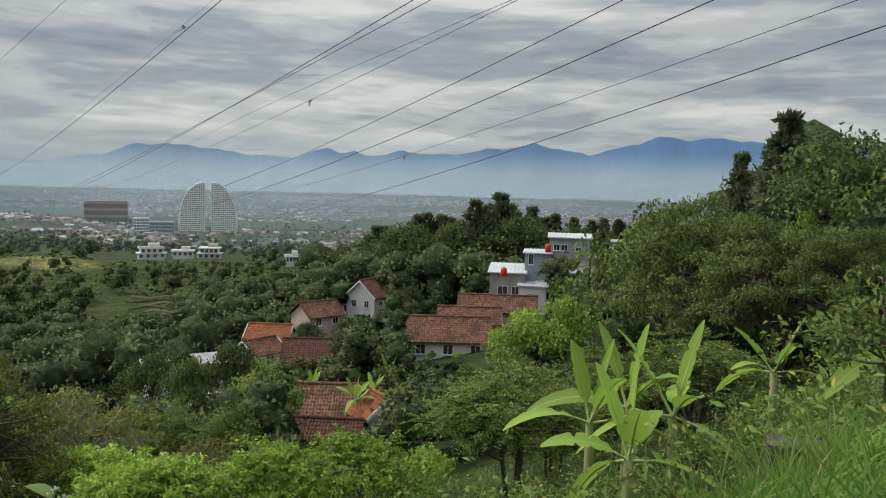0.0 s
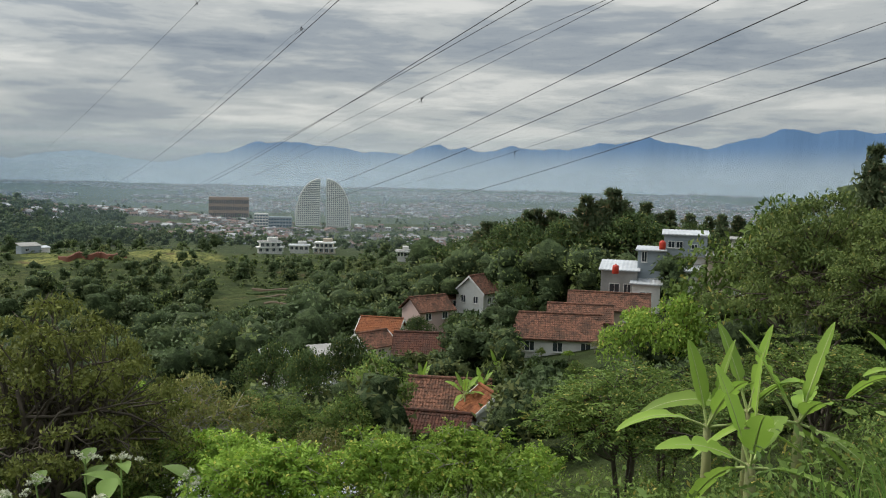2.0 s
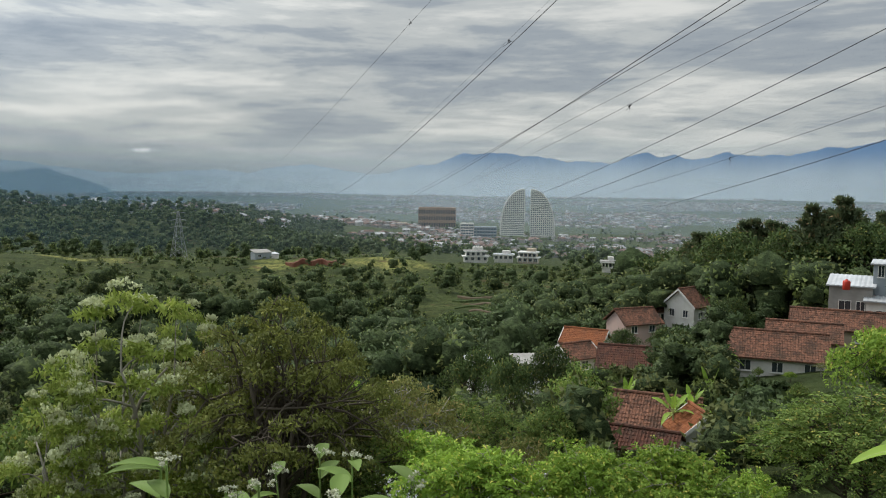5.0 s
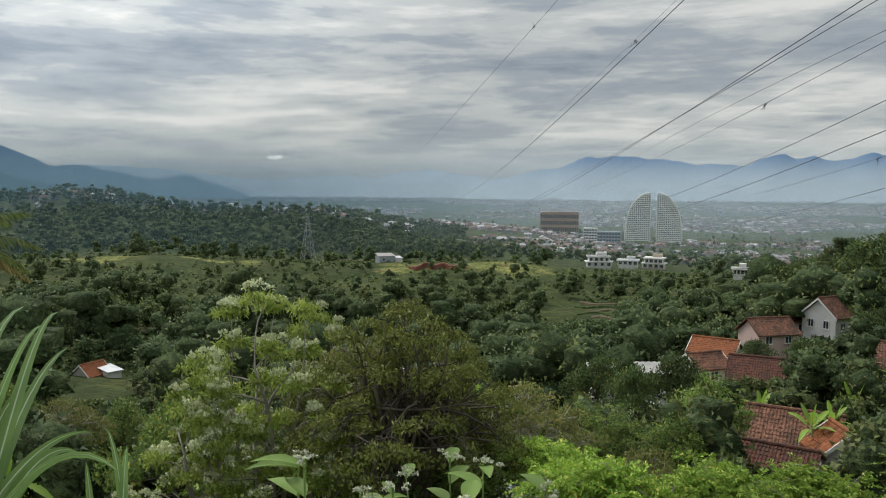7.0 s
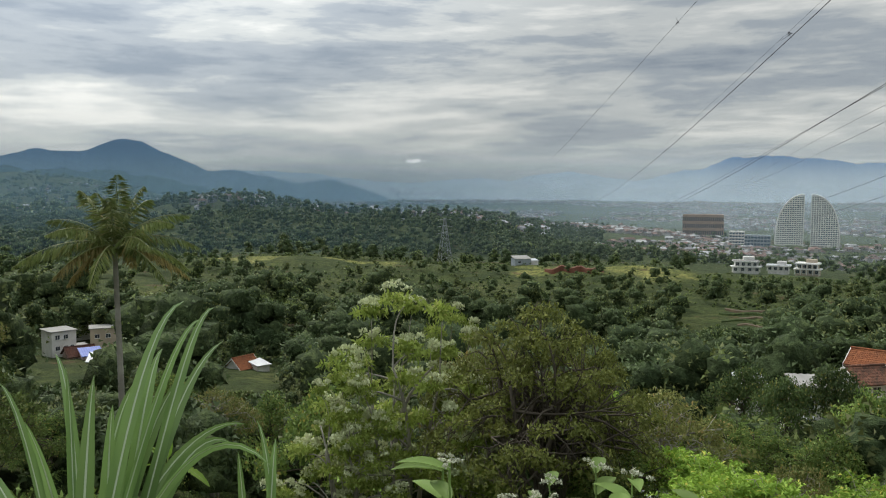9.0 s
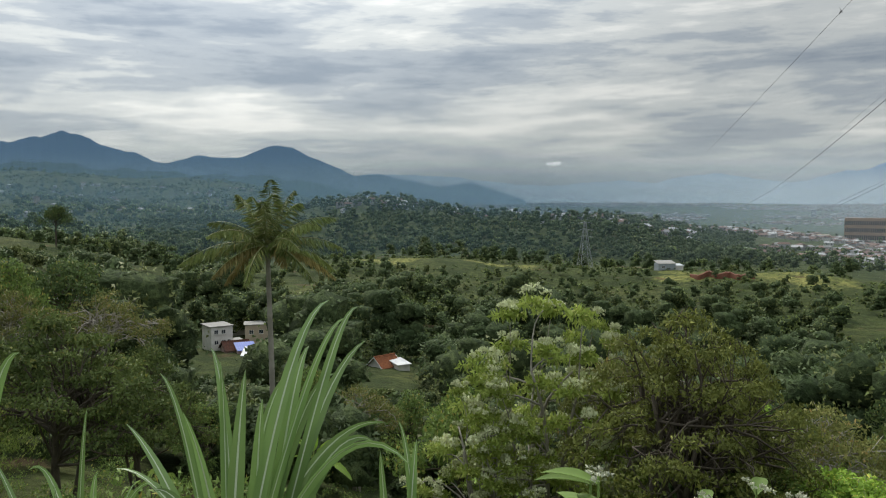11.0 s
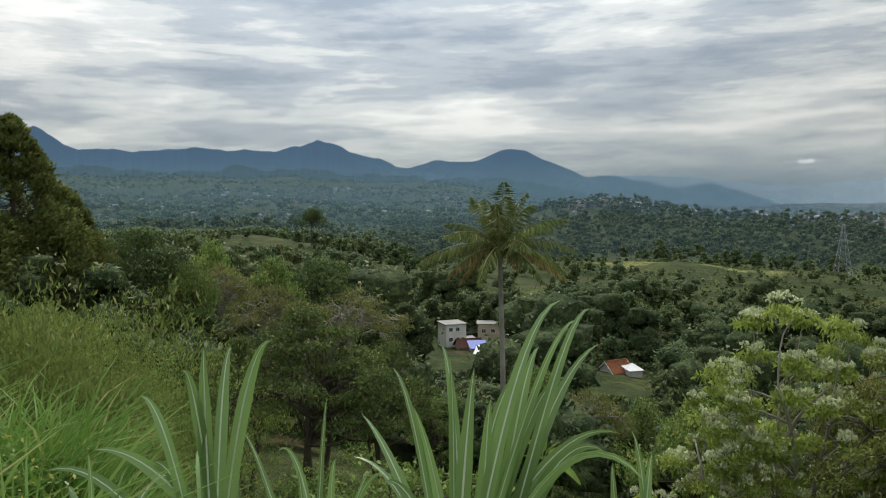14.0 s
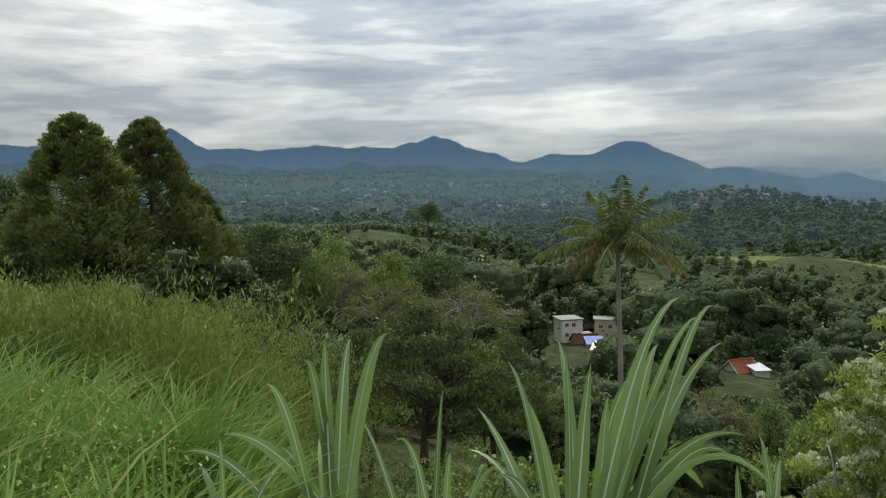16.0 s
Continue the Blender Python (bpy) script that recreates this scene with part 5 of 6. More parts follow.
for az, d, z in ((30.0, 48, -22.8), (22.0, 40, -17.6), (41.0, 60, -26.0), (38.5, 40, -20.4), (25.0, 34, -15.2), (17.5, 38, -16.9), (46.6, 58, -20.2)):
    block_house("low shack with a pale rusty sheet roof", az, d, az * 3 % 40, [(0, 0, 0, 3.4, 3.2, 1.8, PLASTER, METAL_ROOF, 0.6, [])], base=z)


# ---------------------------------------------------------------- the town
def tower_profile(u):
    """Half width of the twin tower at the share u of its height."""
    return 47.0 * math.sqrt(1 - (u * 0.94) ** 2.7)


TOWER_SKIN = surface("cream_tower_cladding", (0.82, 0.82, 0.76), (0.72, 0.73, 0.68), 0.2, 0.7)


def twin_tower():
    """Two slabs with curved outer edges, a slot between them, and a white rib round each."""
    az, d, h, n = 16.55, 1400, 78.0, 24
    root = plant_root("tower_block", "tall cream twin apartment tower with curved outer edges", "tower")
    p = polar(az, d)
    root.matrix_basis = pose(p.x, p.y, -84.0, 0, 0, az)
    fl = h / n
    for s in (-1, 1):
        core = Soup()
        for k in range(n):
            a = tower_profile(k / n) - 1.0
            core.box((s * (5.4 + a) / 2, 0, (k + 0.5) * fl), (a - 5.4, 15, fl * 1.002))
        wing = sub("wing", core.mesh("wing", GLASS_BLUE), root)
        for k in range(n + 1):
            a = tower_profile(min(k / n, 0.999))
            band = Soup()
            band.box((s * (5.0 + a) / 2, 0, k * fl), (a - 5.0, 17.5, 1.45), 0, 0, 0.3)
            sub("floor_band", band.mesh("floor_band", TOWER_SKIN), wing)
        for q in range(12):
            x = s * (5.6 + q * 3.5)
            tall = max((u for u in np.linspace(0, 1, 60) if tower_profile(u) > abs(x) + 0.6), default=0) * h
            if tall > 6:
                pier = Soup()
                pier.box((x, 0, tall / 2), (1.1, 16.8, tall))
                sub("pier", pier.mesh("pier", TOWER_SKIN), wing)
        rib = Soup()
        us = np.linspace(0, 1, 26)
        path = [(s * tower_profile(u), -8.6, u * h) for u in us] + [(s * (17 - 12 * v), -8.6, h + 3.0 * math.sin(v * 2.4)) for v in np.linspace(0, 1, 8)]
        rib.tube(path, [1.1] * len(path), 6)
        sub("rib", rib.mesh("rib", WHITE_TRIM, True), wing)


twin_tower()


def slab_block(name, label, az, d, w, h, dep, base, wall, glass, floors, bays, yaw=0.0):
    """A distant block with floor bands, recessed glass and piers."""
    root = plant_root(name, label, "building", "large town buildings")
    p = polar(az, d)
    root.matrix_basis = pose(p.x, p.y, base, 0, 0, az + yaw)
    core = Soup()
    core.box((0, 0, h / 2 - 5), (w - 1, dep - 1.2, h + 10))
    body = sub("glazing", core.mesh("glazing", glass), root)
    fl = h / floors
    for k in range(floors + 1):
        b = Soup()
        b.box((0, 0, k * fl), (w, dep, fl * 0.42), 0, 0, 0.1)
        sub("floor_band", b.mesh("floor_band", wall), root)
    for k in range(bays + 1):
        b = Soup()
        b.box((-w / 2 + k * w / bays, 0, h / 2 - 5), (min(0.9, w / bays * 0.3), dep - 0.2, h + 10))
        sub("pier", b.mesh("pier", wall), root)
    return root


BROWN_CLAD = surface("brown_fin_cladding", (0.30, 0.20, 0.14), (0.40, 0.28, 0.20), 0.3, 0.8)
slab_block("hotel", "wide brown hotel block with vertical fins", 23.1, 1500, 70, 24, 20, -66, BROWN_CLAD, GLASS, 2, 22)
slab_block("office_block", "teal glass office block with white floor bands", 20.9, 1310, 22, 27, 18, -88, PLASTER, GLASS_BLUE, 6, 5)
slab_block("office_block", "low glass office wing with pale bands", 19.6, 1320, 38, 21, 18, -88, PLASTER_GREY, GLASS_BLUE, 4, 8)
slab_block("office_block", "long white office building on the far slope", 31.3, 1150, 34, 9, 12, -63, PLASTER, GLASS, 3, 10)
slab_block("office_block", "grey office building in the town", 27.3, 1250, 22, 15, 14, -72, CONCRETE, GLASS, 4, 6)
slab_block("office_block", "grey flat-roofed building in the town", 25.8, 1330, 24, 14, 14, -76, PLASTER_TAN, GLASS, 4, 6)
for az, w, h in ((9.2, 20, 28), (8.2, 20, 30), (-2.5, 24, 22), (-7.3, 20, 30), (12.1, 18, 20), (2.2, 22, 20), (26.3, 14, 34), (33, 26, 16), (-12, 20, 26)):
    slab_block("apartment_block", "hazy pale apartment block far across the plain", az, 2850, w, h, 16, -84, PLASTER, GLASS_BLUE, 5, 4)


def villa(label, az, d, w, floors, wall, roof_mat, base, yaw):
    root = plant_root("villa", label, "house", "villas on the ridge")
    p = polar(az, d)
    root.matrix_basis = pose(p.x, p.y, base, 0, 0, az + yaw)
    for k in range(floors):
        b, s = Soup(), Soup()
        wk = w * (1 - 0.14 * k)
        b.box((0, 0.4 * k, k * 3.4 + 1.5 - (2 if k == 0 else 0)), (wk - 1.6, 8, 3.4 + (4 if k == 0 else 0)))
        s.box((0, -0.6, k * 3.4 + 3.3), (wk + 1.0, 10.4, 0.5), 0, 0, 0.2)
        wallp = sub("wall", b.mesh("wall", wall), root)
        sub("balcony", s.mesh("balcony", WHITE_TRIM), root)
        for q in range(5):
            pst = Soup()
            pst.box((-wk / 2 + 0.4 + q * (wk - 0.8) / 4, -4.9, k * 3.4 + 1.6), (0.4, 0.4, 3.4))
            sub("post", pst.mesh("post", WHITE_TRIM), root)
        for q in range(4):
            window_mesh(root, -wk / 2 + 2.0 + q * (wk - 4.0) / 3, -4.05 + 0.4 * k, k * 3.4 + 1.6, 1.9, 2.1, "-y")
    r = Soup()
    hw = w * (1 - 0.14 * (floors - 1)) + 0.8
    z = floors * 3.4 + 0.1
    r.box((0, -0.2, z + 0.25), (hw, 9.4, 0.4), 0, 0, 0.1)
    pent = Soup()
    pent.box((w * 0.12, 1.0, z + 1.5), (w * 0.4, 5, 2.2), 0, 0, 0.05)
    sub("penthouse", pent.mesh("penthouse", wall), root)
    sub("roof", r.mesh("roof", roof_mat), root)


villa("white modern villa with balconies above the wood", 20.3, 545, 17, 2, PLASTER, CONCRETE, -51.0, 8)
villa("low villa with a grey-green roof above the wood", 18.2, 560, 14, 1, PLASTER, METAL_ROOF, -51.0, -5)
villa("cream three-storey villa with stacked balconies", 16.4, 550, 15, 2, PLASTER_TAN, WHITE_TRIM, -51.6, -10)
villa("white flat-roofed house half hidden by trees", 10.7, 470, 9, 1, PLASTER, CONCRETE, -46, 0)
block_house("grey shed with a sloping roof on the ridge", 35.7, 430, 20, [(0, 0, 0, 9, 7, 3.6, PLASTER_GREY, CONCRETE, 1.2, [(-2, 2.0, 1.6, 1.2)]), (7, 0.5, 0, 4.5, 5, 2.4, PLASTER, METAL_ROOF, 0.6, [])], base=-39.8)


def far_houses(name, label, seed, count, d0, d1, a0, a1, spots, wmin, wmax, bias=1.0):
    """Small far houses: walls and pitched or flat roofs, joined, as nobody could count them."""
    rng = np.random.default_rng(seed)
    soup = Soup()
    for k in range(count):
        az, d = rng.uniform(a0, a1), d0 + (d1 - d0) * rng.random() ** bias
        p = polar(az, d)
        if noise.noise(Vector((p.x * spots, p.y * spots, 5.0))) + 0.5 * noise.noise(Vector((p.x * spots * 3, p.y * spots * 3, 9.0))) < -0.05:
            continue
        w, dep, h = rng.uniform(wmin, wmax), rng.uniform(wmin, wmax) * 0.8, rng.uniform(2.8, 5.6)
        if rng.random() < 0.03 and d > 1400:
            h *= 2.2
        z = float(land(p.x, p.y)) - 0.5
        if not allowed(az, d, math.degrees(math.atan2(z + h, d)) - 0.9) and d < 640:
            continue
        a = rng.uniform(0, 180)
        ca, sa = math.cos(radians(a)), math.sin(radians(a))

        def tr(q):
            return (p.x + q[0] * ca - q[1] * sa, p.y + q[0] * sa + q[1] * ca, z + q[2])
        soup.add([tr(q) for q in ((-w / 2, -dep / 2, -4), (w / 2, -dep / 2, -4), (w / 2, dep / 2, -4), (-w / 2, dep / 2, -4), (-w / 2, -dep / 2, h), (w / 2, -dep / 2, h), (w / 2, dep / 2, h), (-w / 2, dep / 2, h))],
                 [(0, 1, 5, 4), (1, 2, 6, 5), (2, 3, 7, 6), (3, 0, 4, 7), (4, 5, 6, 7)], 0)
        e, rz = 0.5, rng.uniform(1.2, 2.2)
        soup.add([tr(q) for q in ((-w / 2 - e, -dep / 2 - e, h - 0.1), (w / 2 + e, -dep / 2 - e, h - 0.1), (w / 2 + e, dep / 2 + e, h - 0.1), (-w / 2 - e, dep / 2 + e, h - 0.1), (-w / 2 + e, 0, h + rz), (w / 2 - e, 0, h + rz))],
                 [(0, 1, 5, 4), (1, 2, 5), (2, 3, 4, 5), (3, 0, 4)], 1)
        if d < 1700:
            for q in range(2):
                wx = (-0.25 + 0.5 * q) * w
                soup.add([tr(t) for t in ((wx - 0.7, -dep / 2 - 0.06, h * 0.4), (wx + 0.7, -dep / 2 - 0.06, h * 0.4), (wx + 0.7, -dep / 2 - 0.06, h * 0.75), (wx - 0.7, -dep / 2 - 0.06, h * 0.75))], [(0, 1, 2, 3)], 2)
    ob = new(name, soup.mesh(name, [TOWN_WALL, TOWN_ROOF, GLASS]))
    return tagged(ob, label, "houses", kind="stuff")


def by_island(name, stops, rough=0.85):
    m, n = material(name)
    geo = n.add("ShaderNodeNewGeometry")
    co = n.add("ShaderNodeTexCoord").outputs["Object"]
    colour = n.ramp(geo.outputs["Random Per Island"], stops, "CONSTANT")
    colour = n.mix(n.math("MULTIPLY", n.noise(co, 0.3, 4), 0.4), colour, (0.2, 0.19, 0.18))
    return finish(m, n, colour, rough, spec=0.2)


TOWN_WALL = by_island("town_walls", [(0.0, (0.50, 0.49, 0.47)), (0.3, (0.34, 0.33, 0.31)), (0.55, (0.40, 0.36, 0.30)), (0.75, (0.24, 0.24, 0.24)), (0.9, (0.68, 0.68, 0.67))])
TOWN_ROOF = by_island("town_roofs", [(0.0, (0.17, 0.10, 0.08)), (0.30, (0.13, 0.085, 0.07)), (0.48, (0.26, 0.26, 0.26)), (0.70, (0.48, 0.49, 0.49)), (0.88, (0.22, 0.13, 0.10))])
far_houses("plain_city", "pale low houses of a wide city on the plain", 41, 15000, 1450, 4550, -34, 52, 0.0016, 7, 17, 0.7)
far_houses("town_houses", "crowded houses with red and grey roofs among trees", 42, 2600, 780, 1500, -8, 47, 0.005, 6, 12)
far_houses("hill_village", "scattered houses on the dark wooded hill", 43, 620, 760, 1150, 33, 59, 0.006, 4, 7)
far_houses("far_villages", "tiny pale houses on the far green hills", 44, 800, 1200, 2600, 60, 112, 0.0035, 7, 13)


def red_bank():
    """The cut earth bank on the ridge."""
    s = Soup()
    rng = np.random.default_rng(51)
    pts = []
    n = 40
    for k in range(n + 1):
        p = on_ground(29.8 + 4.2 * k / n, 398 + 3 * math.sin(k * 0.5))
        h = 2.6 * math.sin(math.pi * min(max(k / n, 0.03), 0.97)) ** 0.4 + rng.uniform(-0.2, 0.2)
        out = Vector((p.x, p.y, 0)).normalized()
        pts += [(p.x - out.x * 1.2, p.y - out.y * 1.2, p.z - 1.0), (p.x - out.x * 0.4, p.y - out.y * 0.4, p.z + h), (p.x + out.x * 3, p.y + out.y * 3, p.z + h + 0.1), (p.x + out.x * 6, p.y + out.y * 6, p.z - 1)]
    f = [(k * 4 + j, k * 4 + 4 + j, k * 4 + 5 + j, k * 4 + 1 + j) for k in range(n) for j in range(3)]
    s.add(pts, f)
    ob = new("earth_bank", s.mesh("earth_bank", surface("red_earth", (0.19, 0.075, 0.045), (0.13, 0.06, 0.04), 0.8, 0.95, 0.8, 0.2)))
    tagged(ob, "cut bank of bare red earth across the ridge", "earth bank")


red_bank()


def garden_terraces():
    """Vegetable beds in rows on the slope below the villas."""
    root = plant_root("garden", "terraced vegetable garden with bare soil rows", "garden")
    soil = surface("garden_soil", (0.075, 0.058, 0.036), (0.12, 0.09, 0.055), 1.2, 0.95, 0.8, 0.1)
    crop = LEAF_FAR
    for k in range(9):
        d = 272 + k * 6.4
        bed = Soup()
        rows = []
        n = 18
        for j in range(n + 1):
            p = on_ground(17.6 + (2.2 + 1.4 * math.sin(k * 1.9) ** 2) * j / n + 0.16 * k, d + 2.5 * math.sin(j * 0.35 + k))
            out = Vector((p.x, p.y, 0)).normalized()
            rows += [(p.x - out.x * 1.6, p.y - out.y * 1.6, p.z - 0.3), (p.x - out.x * 1.1, p.y - out.y * 1.1, p.z + 0.4), (p.x + out.x * 1.5, p.y + out.y * 1.5, p.z + 0.45), (p.x + out.x * 2.2, p.y + out.y * 2.2, p.z - 0.2)]
        bed.add(rows, [(j * 4 + q, j * 4 + 4 + q, j * 4 + 5 + q, j * 4 + 1 + q) for j in range(n) for q in range(3)])
        sub("bed", bed.mesh("bed", soil if k % 2 else crop), root)


garden_terraces()


# ---------------------------------------------------------------- power line
def pylon():
    az, d = 41.25, 455
    root = plant_root("power_pylon", "grey steel lattice power pylon on the ridge", "pylon")
    p = on_ground(az, d)
    top = d * math.tan(radians(-1.85))
    h = top - p.z
    root.matrix_basis = pose(p.x, p.y, p.z, 0, 0, az + 20)
    b = 3.4

    def half(u):
        return b * (1 - u) ** 1.1 + 0.45
    for sx in (-1, 1):
        for sy in (-1, 1):
            leg = Soup()
            leg.tube([(sx * half(u), sy * half(u), u * h * 0.97 - 0.5 * (u == 0)) for u in np.linspace(0, 1, 6)], [0.10] * 6, 4)
            sub("leg", leg.mesh("leg", GREY_METAL), root)
    for k in range(8):
        u0, u1 = k / 8, (k + 1) / 8
        for s in (-1, 1):
            for flip in (-1, 1):
                br = Soup()
                br.tube([(flip * half(u0), s * half(u0), u0 * h * 0.97), (-flip * half(u1), s * half(u1), u1 * h * 0.97)], [0.05, 0.05], 4)
                sub("brace", br.mesh("brace", GREY_METAL), root)
                br = Soup()
                br.tube([(s * half(u0), flip * half(u0), u0 * h * 0.97), (s * half(u1), -flip * half(u1), u1 * h * 0.97)], [0.05, 0.05], 4)
                sub("brace", br.mesh("brace", GREY_METAL), root)
    for k, u in enumerate((0.66, 0.80, 0.94)):
        arm = Soup()
        arm.tube([(-5.2 + k * 0.5, 0, u * h), (0, 0, u * h + 0.9), (5.2 - k * 0.5, 0, u * h)], [0.07, 0.12, 0.07], 4)
        sub("crossarm", arm.mesh("crossarm", GREY_METAL), root)


pylon()


def strip(path, widths, up, cup=0.0, cross=3):
    """A leaf blade along a path: widths across it, cupped upwards at the edges."""
    path = np.asarray(path, dtype=float)
    way = np.gradient(path, axis=0)
    way /= np.linalg.norm(way, axis=1)[:, None] + 1e-9
    side = np.cross(way, np.asarray(up, dtype=float))
    side /= np.linalg.norm(side, axis=1)[:, None] + 1e-9
    nor = np.cross(side, way)
    v = []
    offs = np.linspace(-1, 1, cross)
    for o in offs:
        v.append(path + side * (np.asarray(widths) * 0.5 * o)[:, None] + nor * (np.asarray(widths) * cup * o * o)[:, None])
    n = len(path)
    v = np.stack(v, axis=1).reshape(-1, 3)
    f = [(i * cross + j, i * cross + j + 1, (i + 1) * cross + j + 1, (i + 1) * cross + j) for i in range(n - 1) for j in range(cross - 1)]
    return v, f


def cable(near, mid, far, d0, d1, thick, tatter=None):
    """A cable hung over the valley: straight in plan from near to far, its sag set by the point between."""
    a = polar(near[0], d0, d0 * math.tan(radians(near[1])))
    b = polar(far[0], d1, d1 * math.tan(radians(far[1])))
    m = radians(mid[0])
    # where the plan line crosses the bearing of the middle point
    ax, ay, dx, dy = a.x, a.y, b.x - a.x, b.y - a.y
    cx, cy = -math.sin(m), math.cos(m)
    u = (cx * ay - cy * ax) / (cy * dx - cx * dy)
    dist = math.hypot(ax + u * dx, ay + u * dy)
    zm = dist * math.tan(radians(mid[1]))
    # parabola through the three heights, carried on past the near end
    k = (zm - a.z - (b.z - a.z) * u) / (u * (u - 1))
    us = np.concatenate([np.linspace(-0.12, 0.1, 14), np.linspace(0.12, 1.0, 40)])
    pts = [(ax + t * dx, ay + t * dy, a.z + (b.z - a.z) * t + k * t * (t - 1)) for t in us]
    s = Soup()
    s.tube(pts, [thick * 0.75] * len(pts), 5)
    ob = new("power_cable", s.mesh("power_cable", CABLE, True))
    tagged(ob, "dark overhead power cable sagging across the valley", "cable", "power cables")
    if tatter is not None:
        # a torn kite caught on the cable
        fine = [(ax + t * dx, ay + t * dy, a.z + (b.z - a.z) * t + k * t * (t - 1)) for t in np.linspace(0, 1, 2000)]
        p = min(fine, key=lambda q: abs(math.degrees(math.atan2(-q[0], q[1])) - tatter))
        size = math.hypot(p[0], p[1]) * 0.0035
        rng = np.random.default_rng(int(abs(tatter) * 100))
        kite = Soup()
        for q in range(4):
            tail = np.array([(0, 0, 0), rng.normal(size=3) * size * 0.5 + np.array([0, 0, -0.5 * size]), rng.normal(size=3) * size + np.array([0, 0, -1.1 * size])])
            v, f = strip(tail, np.array([0.3, 0.25, 0.08]) * size, (0.3, 1, 0.2), 0.1, 3)
            kite.add(v, f)
        kt = new("kite_scrap", kite.mesh("kite_scrap", CABLE))
        kt.matrix_basis = pose(*p)
        tagged(kt, "dark scrap of a torn kite caught on a cable", "kite scrap", "kite scraps")


for near, mid, far, d0, d1, thick, tatter in (
        ((24.2, 12.5), (30.8, 5.36), (40.4, -2.2), 60, 455, 0.018, 25.2), ((15.1, 12.76), (24.96, 3.6), (31.8, -0.9), 55, 380, 0.040, None), ((15.6, 12.76), (25.3, 3.75), (32.2, -0.9), 55, 380, 0.012, 18.2),
        ((3.06, 12.64), (15.28, 5.01), (28.1, -1.85), 55, 420, 0.045, None), ((2.0, 12.61), (12.87, 6.43), (27.6, -1.75), 55, 420, 0.038, None),
        ((-2.1, 12.14), (9.66, 6.85), (21.3, -0.14), 55, 330, 0.026, None), ((-3.3, 12.36), (9.63, 5.86), (23.3, -0.58), 55, 360, 0.030, 9.6),
        ((-9.8, 11.92), (7.16, 3.5), (21.3, -1.57), 50, 330, 0.040, None), ((-12.85, 10.66), (7.12, 1.9), (20.9, -2.18), 48, 330, 0.045, None),
        ((-13.0, 7.78), (2.91, 2.14), (13.1, -0.83), 55, 260, 0.028, 2.9), ((-13.1, 5.6), (-0.3, 1.19), (13.9, -2.48), 55, 260, 0.042, None)):
    cable(near, mid, far, d0, d1, thick, tatter)


# ---------------------------------------------------------------- palm, bananas
def coconut_palm():
    rng = np.random.default_rng(61)
    root = plant_root("coconut_palm", "tall coconut palm with ragged, partly yellowed fronds", "palm")
    base = on_ground(63.85, 52)
    root.matrix_basis = pose(base.x, base.y, base.z, 0, 0, 0)
    top = 52 * math.tan(radians(-3.6)) - base.z
    tr = Soup()
    zs = np.linspace(-0.5, top, 60)
    tr.tube([(0.12 * math.sin(z * 0.2), 0.1 * math.cos(z * 0.17) - 0.1, z) for z in zs], [(0.21 - 0.07 * max(z, 0) / top) * (1.08 if k % 2 else 0.96) + 0.12 * math.exp(-max(z, 0) * 1.5) for k, z in enumerate(zs)], 10)
    sub("trunk", tr.mesh("trunk", BARK_PALE, True), root)
    heart = np.array([0.12 * math.sin(top * 0.2), 0.1 * math.cos(top * 0.17) - 0.1, top])
    for k in range(26):
        age = k / 25.0
        a = k * 2.39996 + rng.uniform(-0.2, 0.2)
        lift = radians(78 - 92 * age ** 0.9 + rng.uniform(-9, 9))
        ln = rng.uniform(4.8, 6.0) * (0.85 if age > 0.85 else 1)
        d = np.array([math.cos(a) * math.cos(lift), math.sin(a) * math.cos(lift), math.sin(lift)])
        u = np.linspace(0, 1, 16)[:, None]
        path = heart + d * ln * u + np.array([0, 0, -1.0]) * (ln * (0.22 + 0.20 * math.cos(lift))) * u ** 2.3
        f = Soup()
        f.tube(path, np.linspace(0.05, 0.012, 16), 5)
        n = 60
        t = np.linspace(0.10, 0.99, n)
        pos = np.stack([np.interp(t, u[:, 0], path[:, c]) for c in range(3)], axis=1)
        way = np.gradient(pos, axis=0)
        way /= np.linalg.norm(way, axis=1)[:, None]
        side = np.cross(way, (0, 0, 1.0))
        side /= np.linalg.norm(side, axis=1)[:, None] + 1e-6
        dry = 1 if age > 0.9 or (age > 0.6 and rng.random() < 0.15) else 0
        for s in (-1, 1):
            keep = rng.random(n) > 0.10
            length = (1.15 * np.sin(np.pi * np.clip(t * 0.86 + 0.12, 0, 1)) ** 0.6 * rng.uniform(0.7, 1.1, n))[keep]
            w2 = (side * s * 0.8 + way * 0.65 + np.array([0, 0, -0.7 - 0.5 * age]) + rng.normal(size=(n, 3)) * 0.12)[keep]
            f.leaves(pos[keep], w2, length, 0.105, rng, 0.1, 1)
        sub("frond", f.mesh("frond", [BANANA_STEM, PALM_DRY if dry else PALM_LEAF]), root, "yellowed drooping frond" if dry else "")
    for k in range(7):
        a = k * 0.9
        nut = bmesh.new()
        bmesh.ops.create_icosphere(nut, subdivisions=2, radius=0.14, matrix=Matrix.Translation((heart[0] + 0.28 * math.cos(a), heart[1] + 0.28 * math.sin(a), top - 0.35 - 0.1 * (k % 3))) @ Matrix.Diagonal((1, 1, 1.25, 1)))
        me = bpy.data.meshes.new("coconut")
        nut.to_mesh(me)
        nut.free()
        me.materials.append(BANANA_STEM)
        sub("coconut", me, root)


coconut_palm()


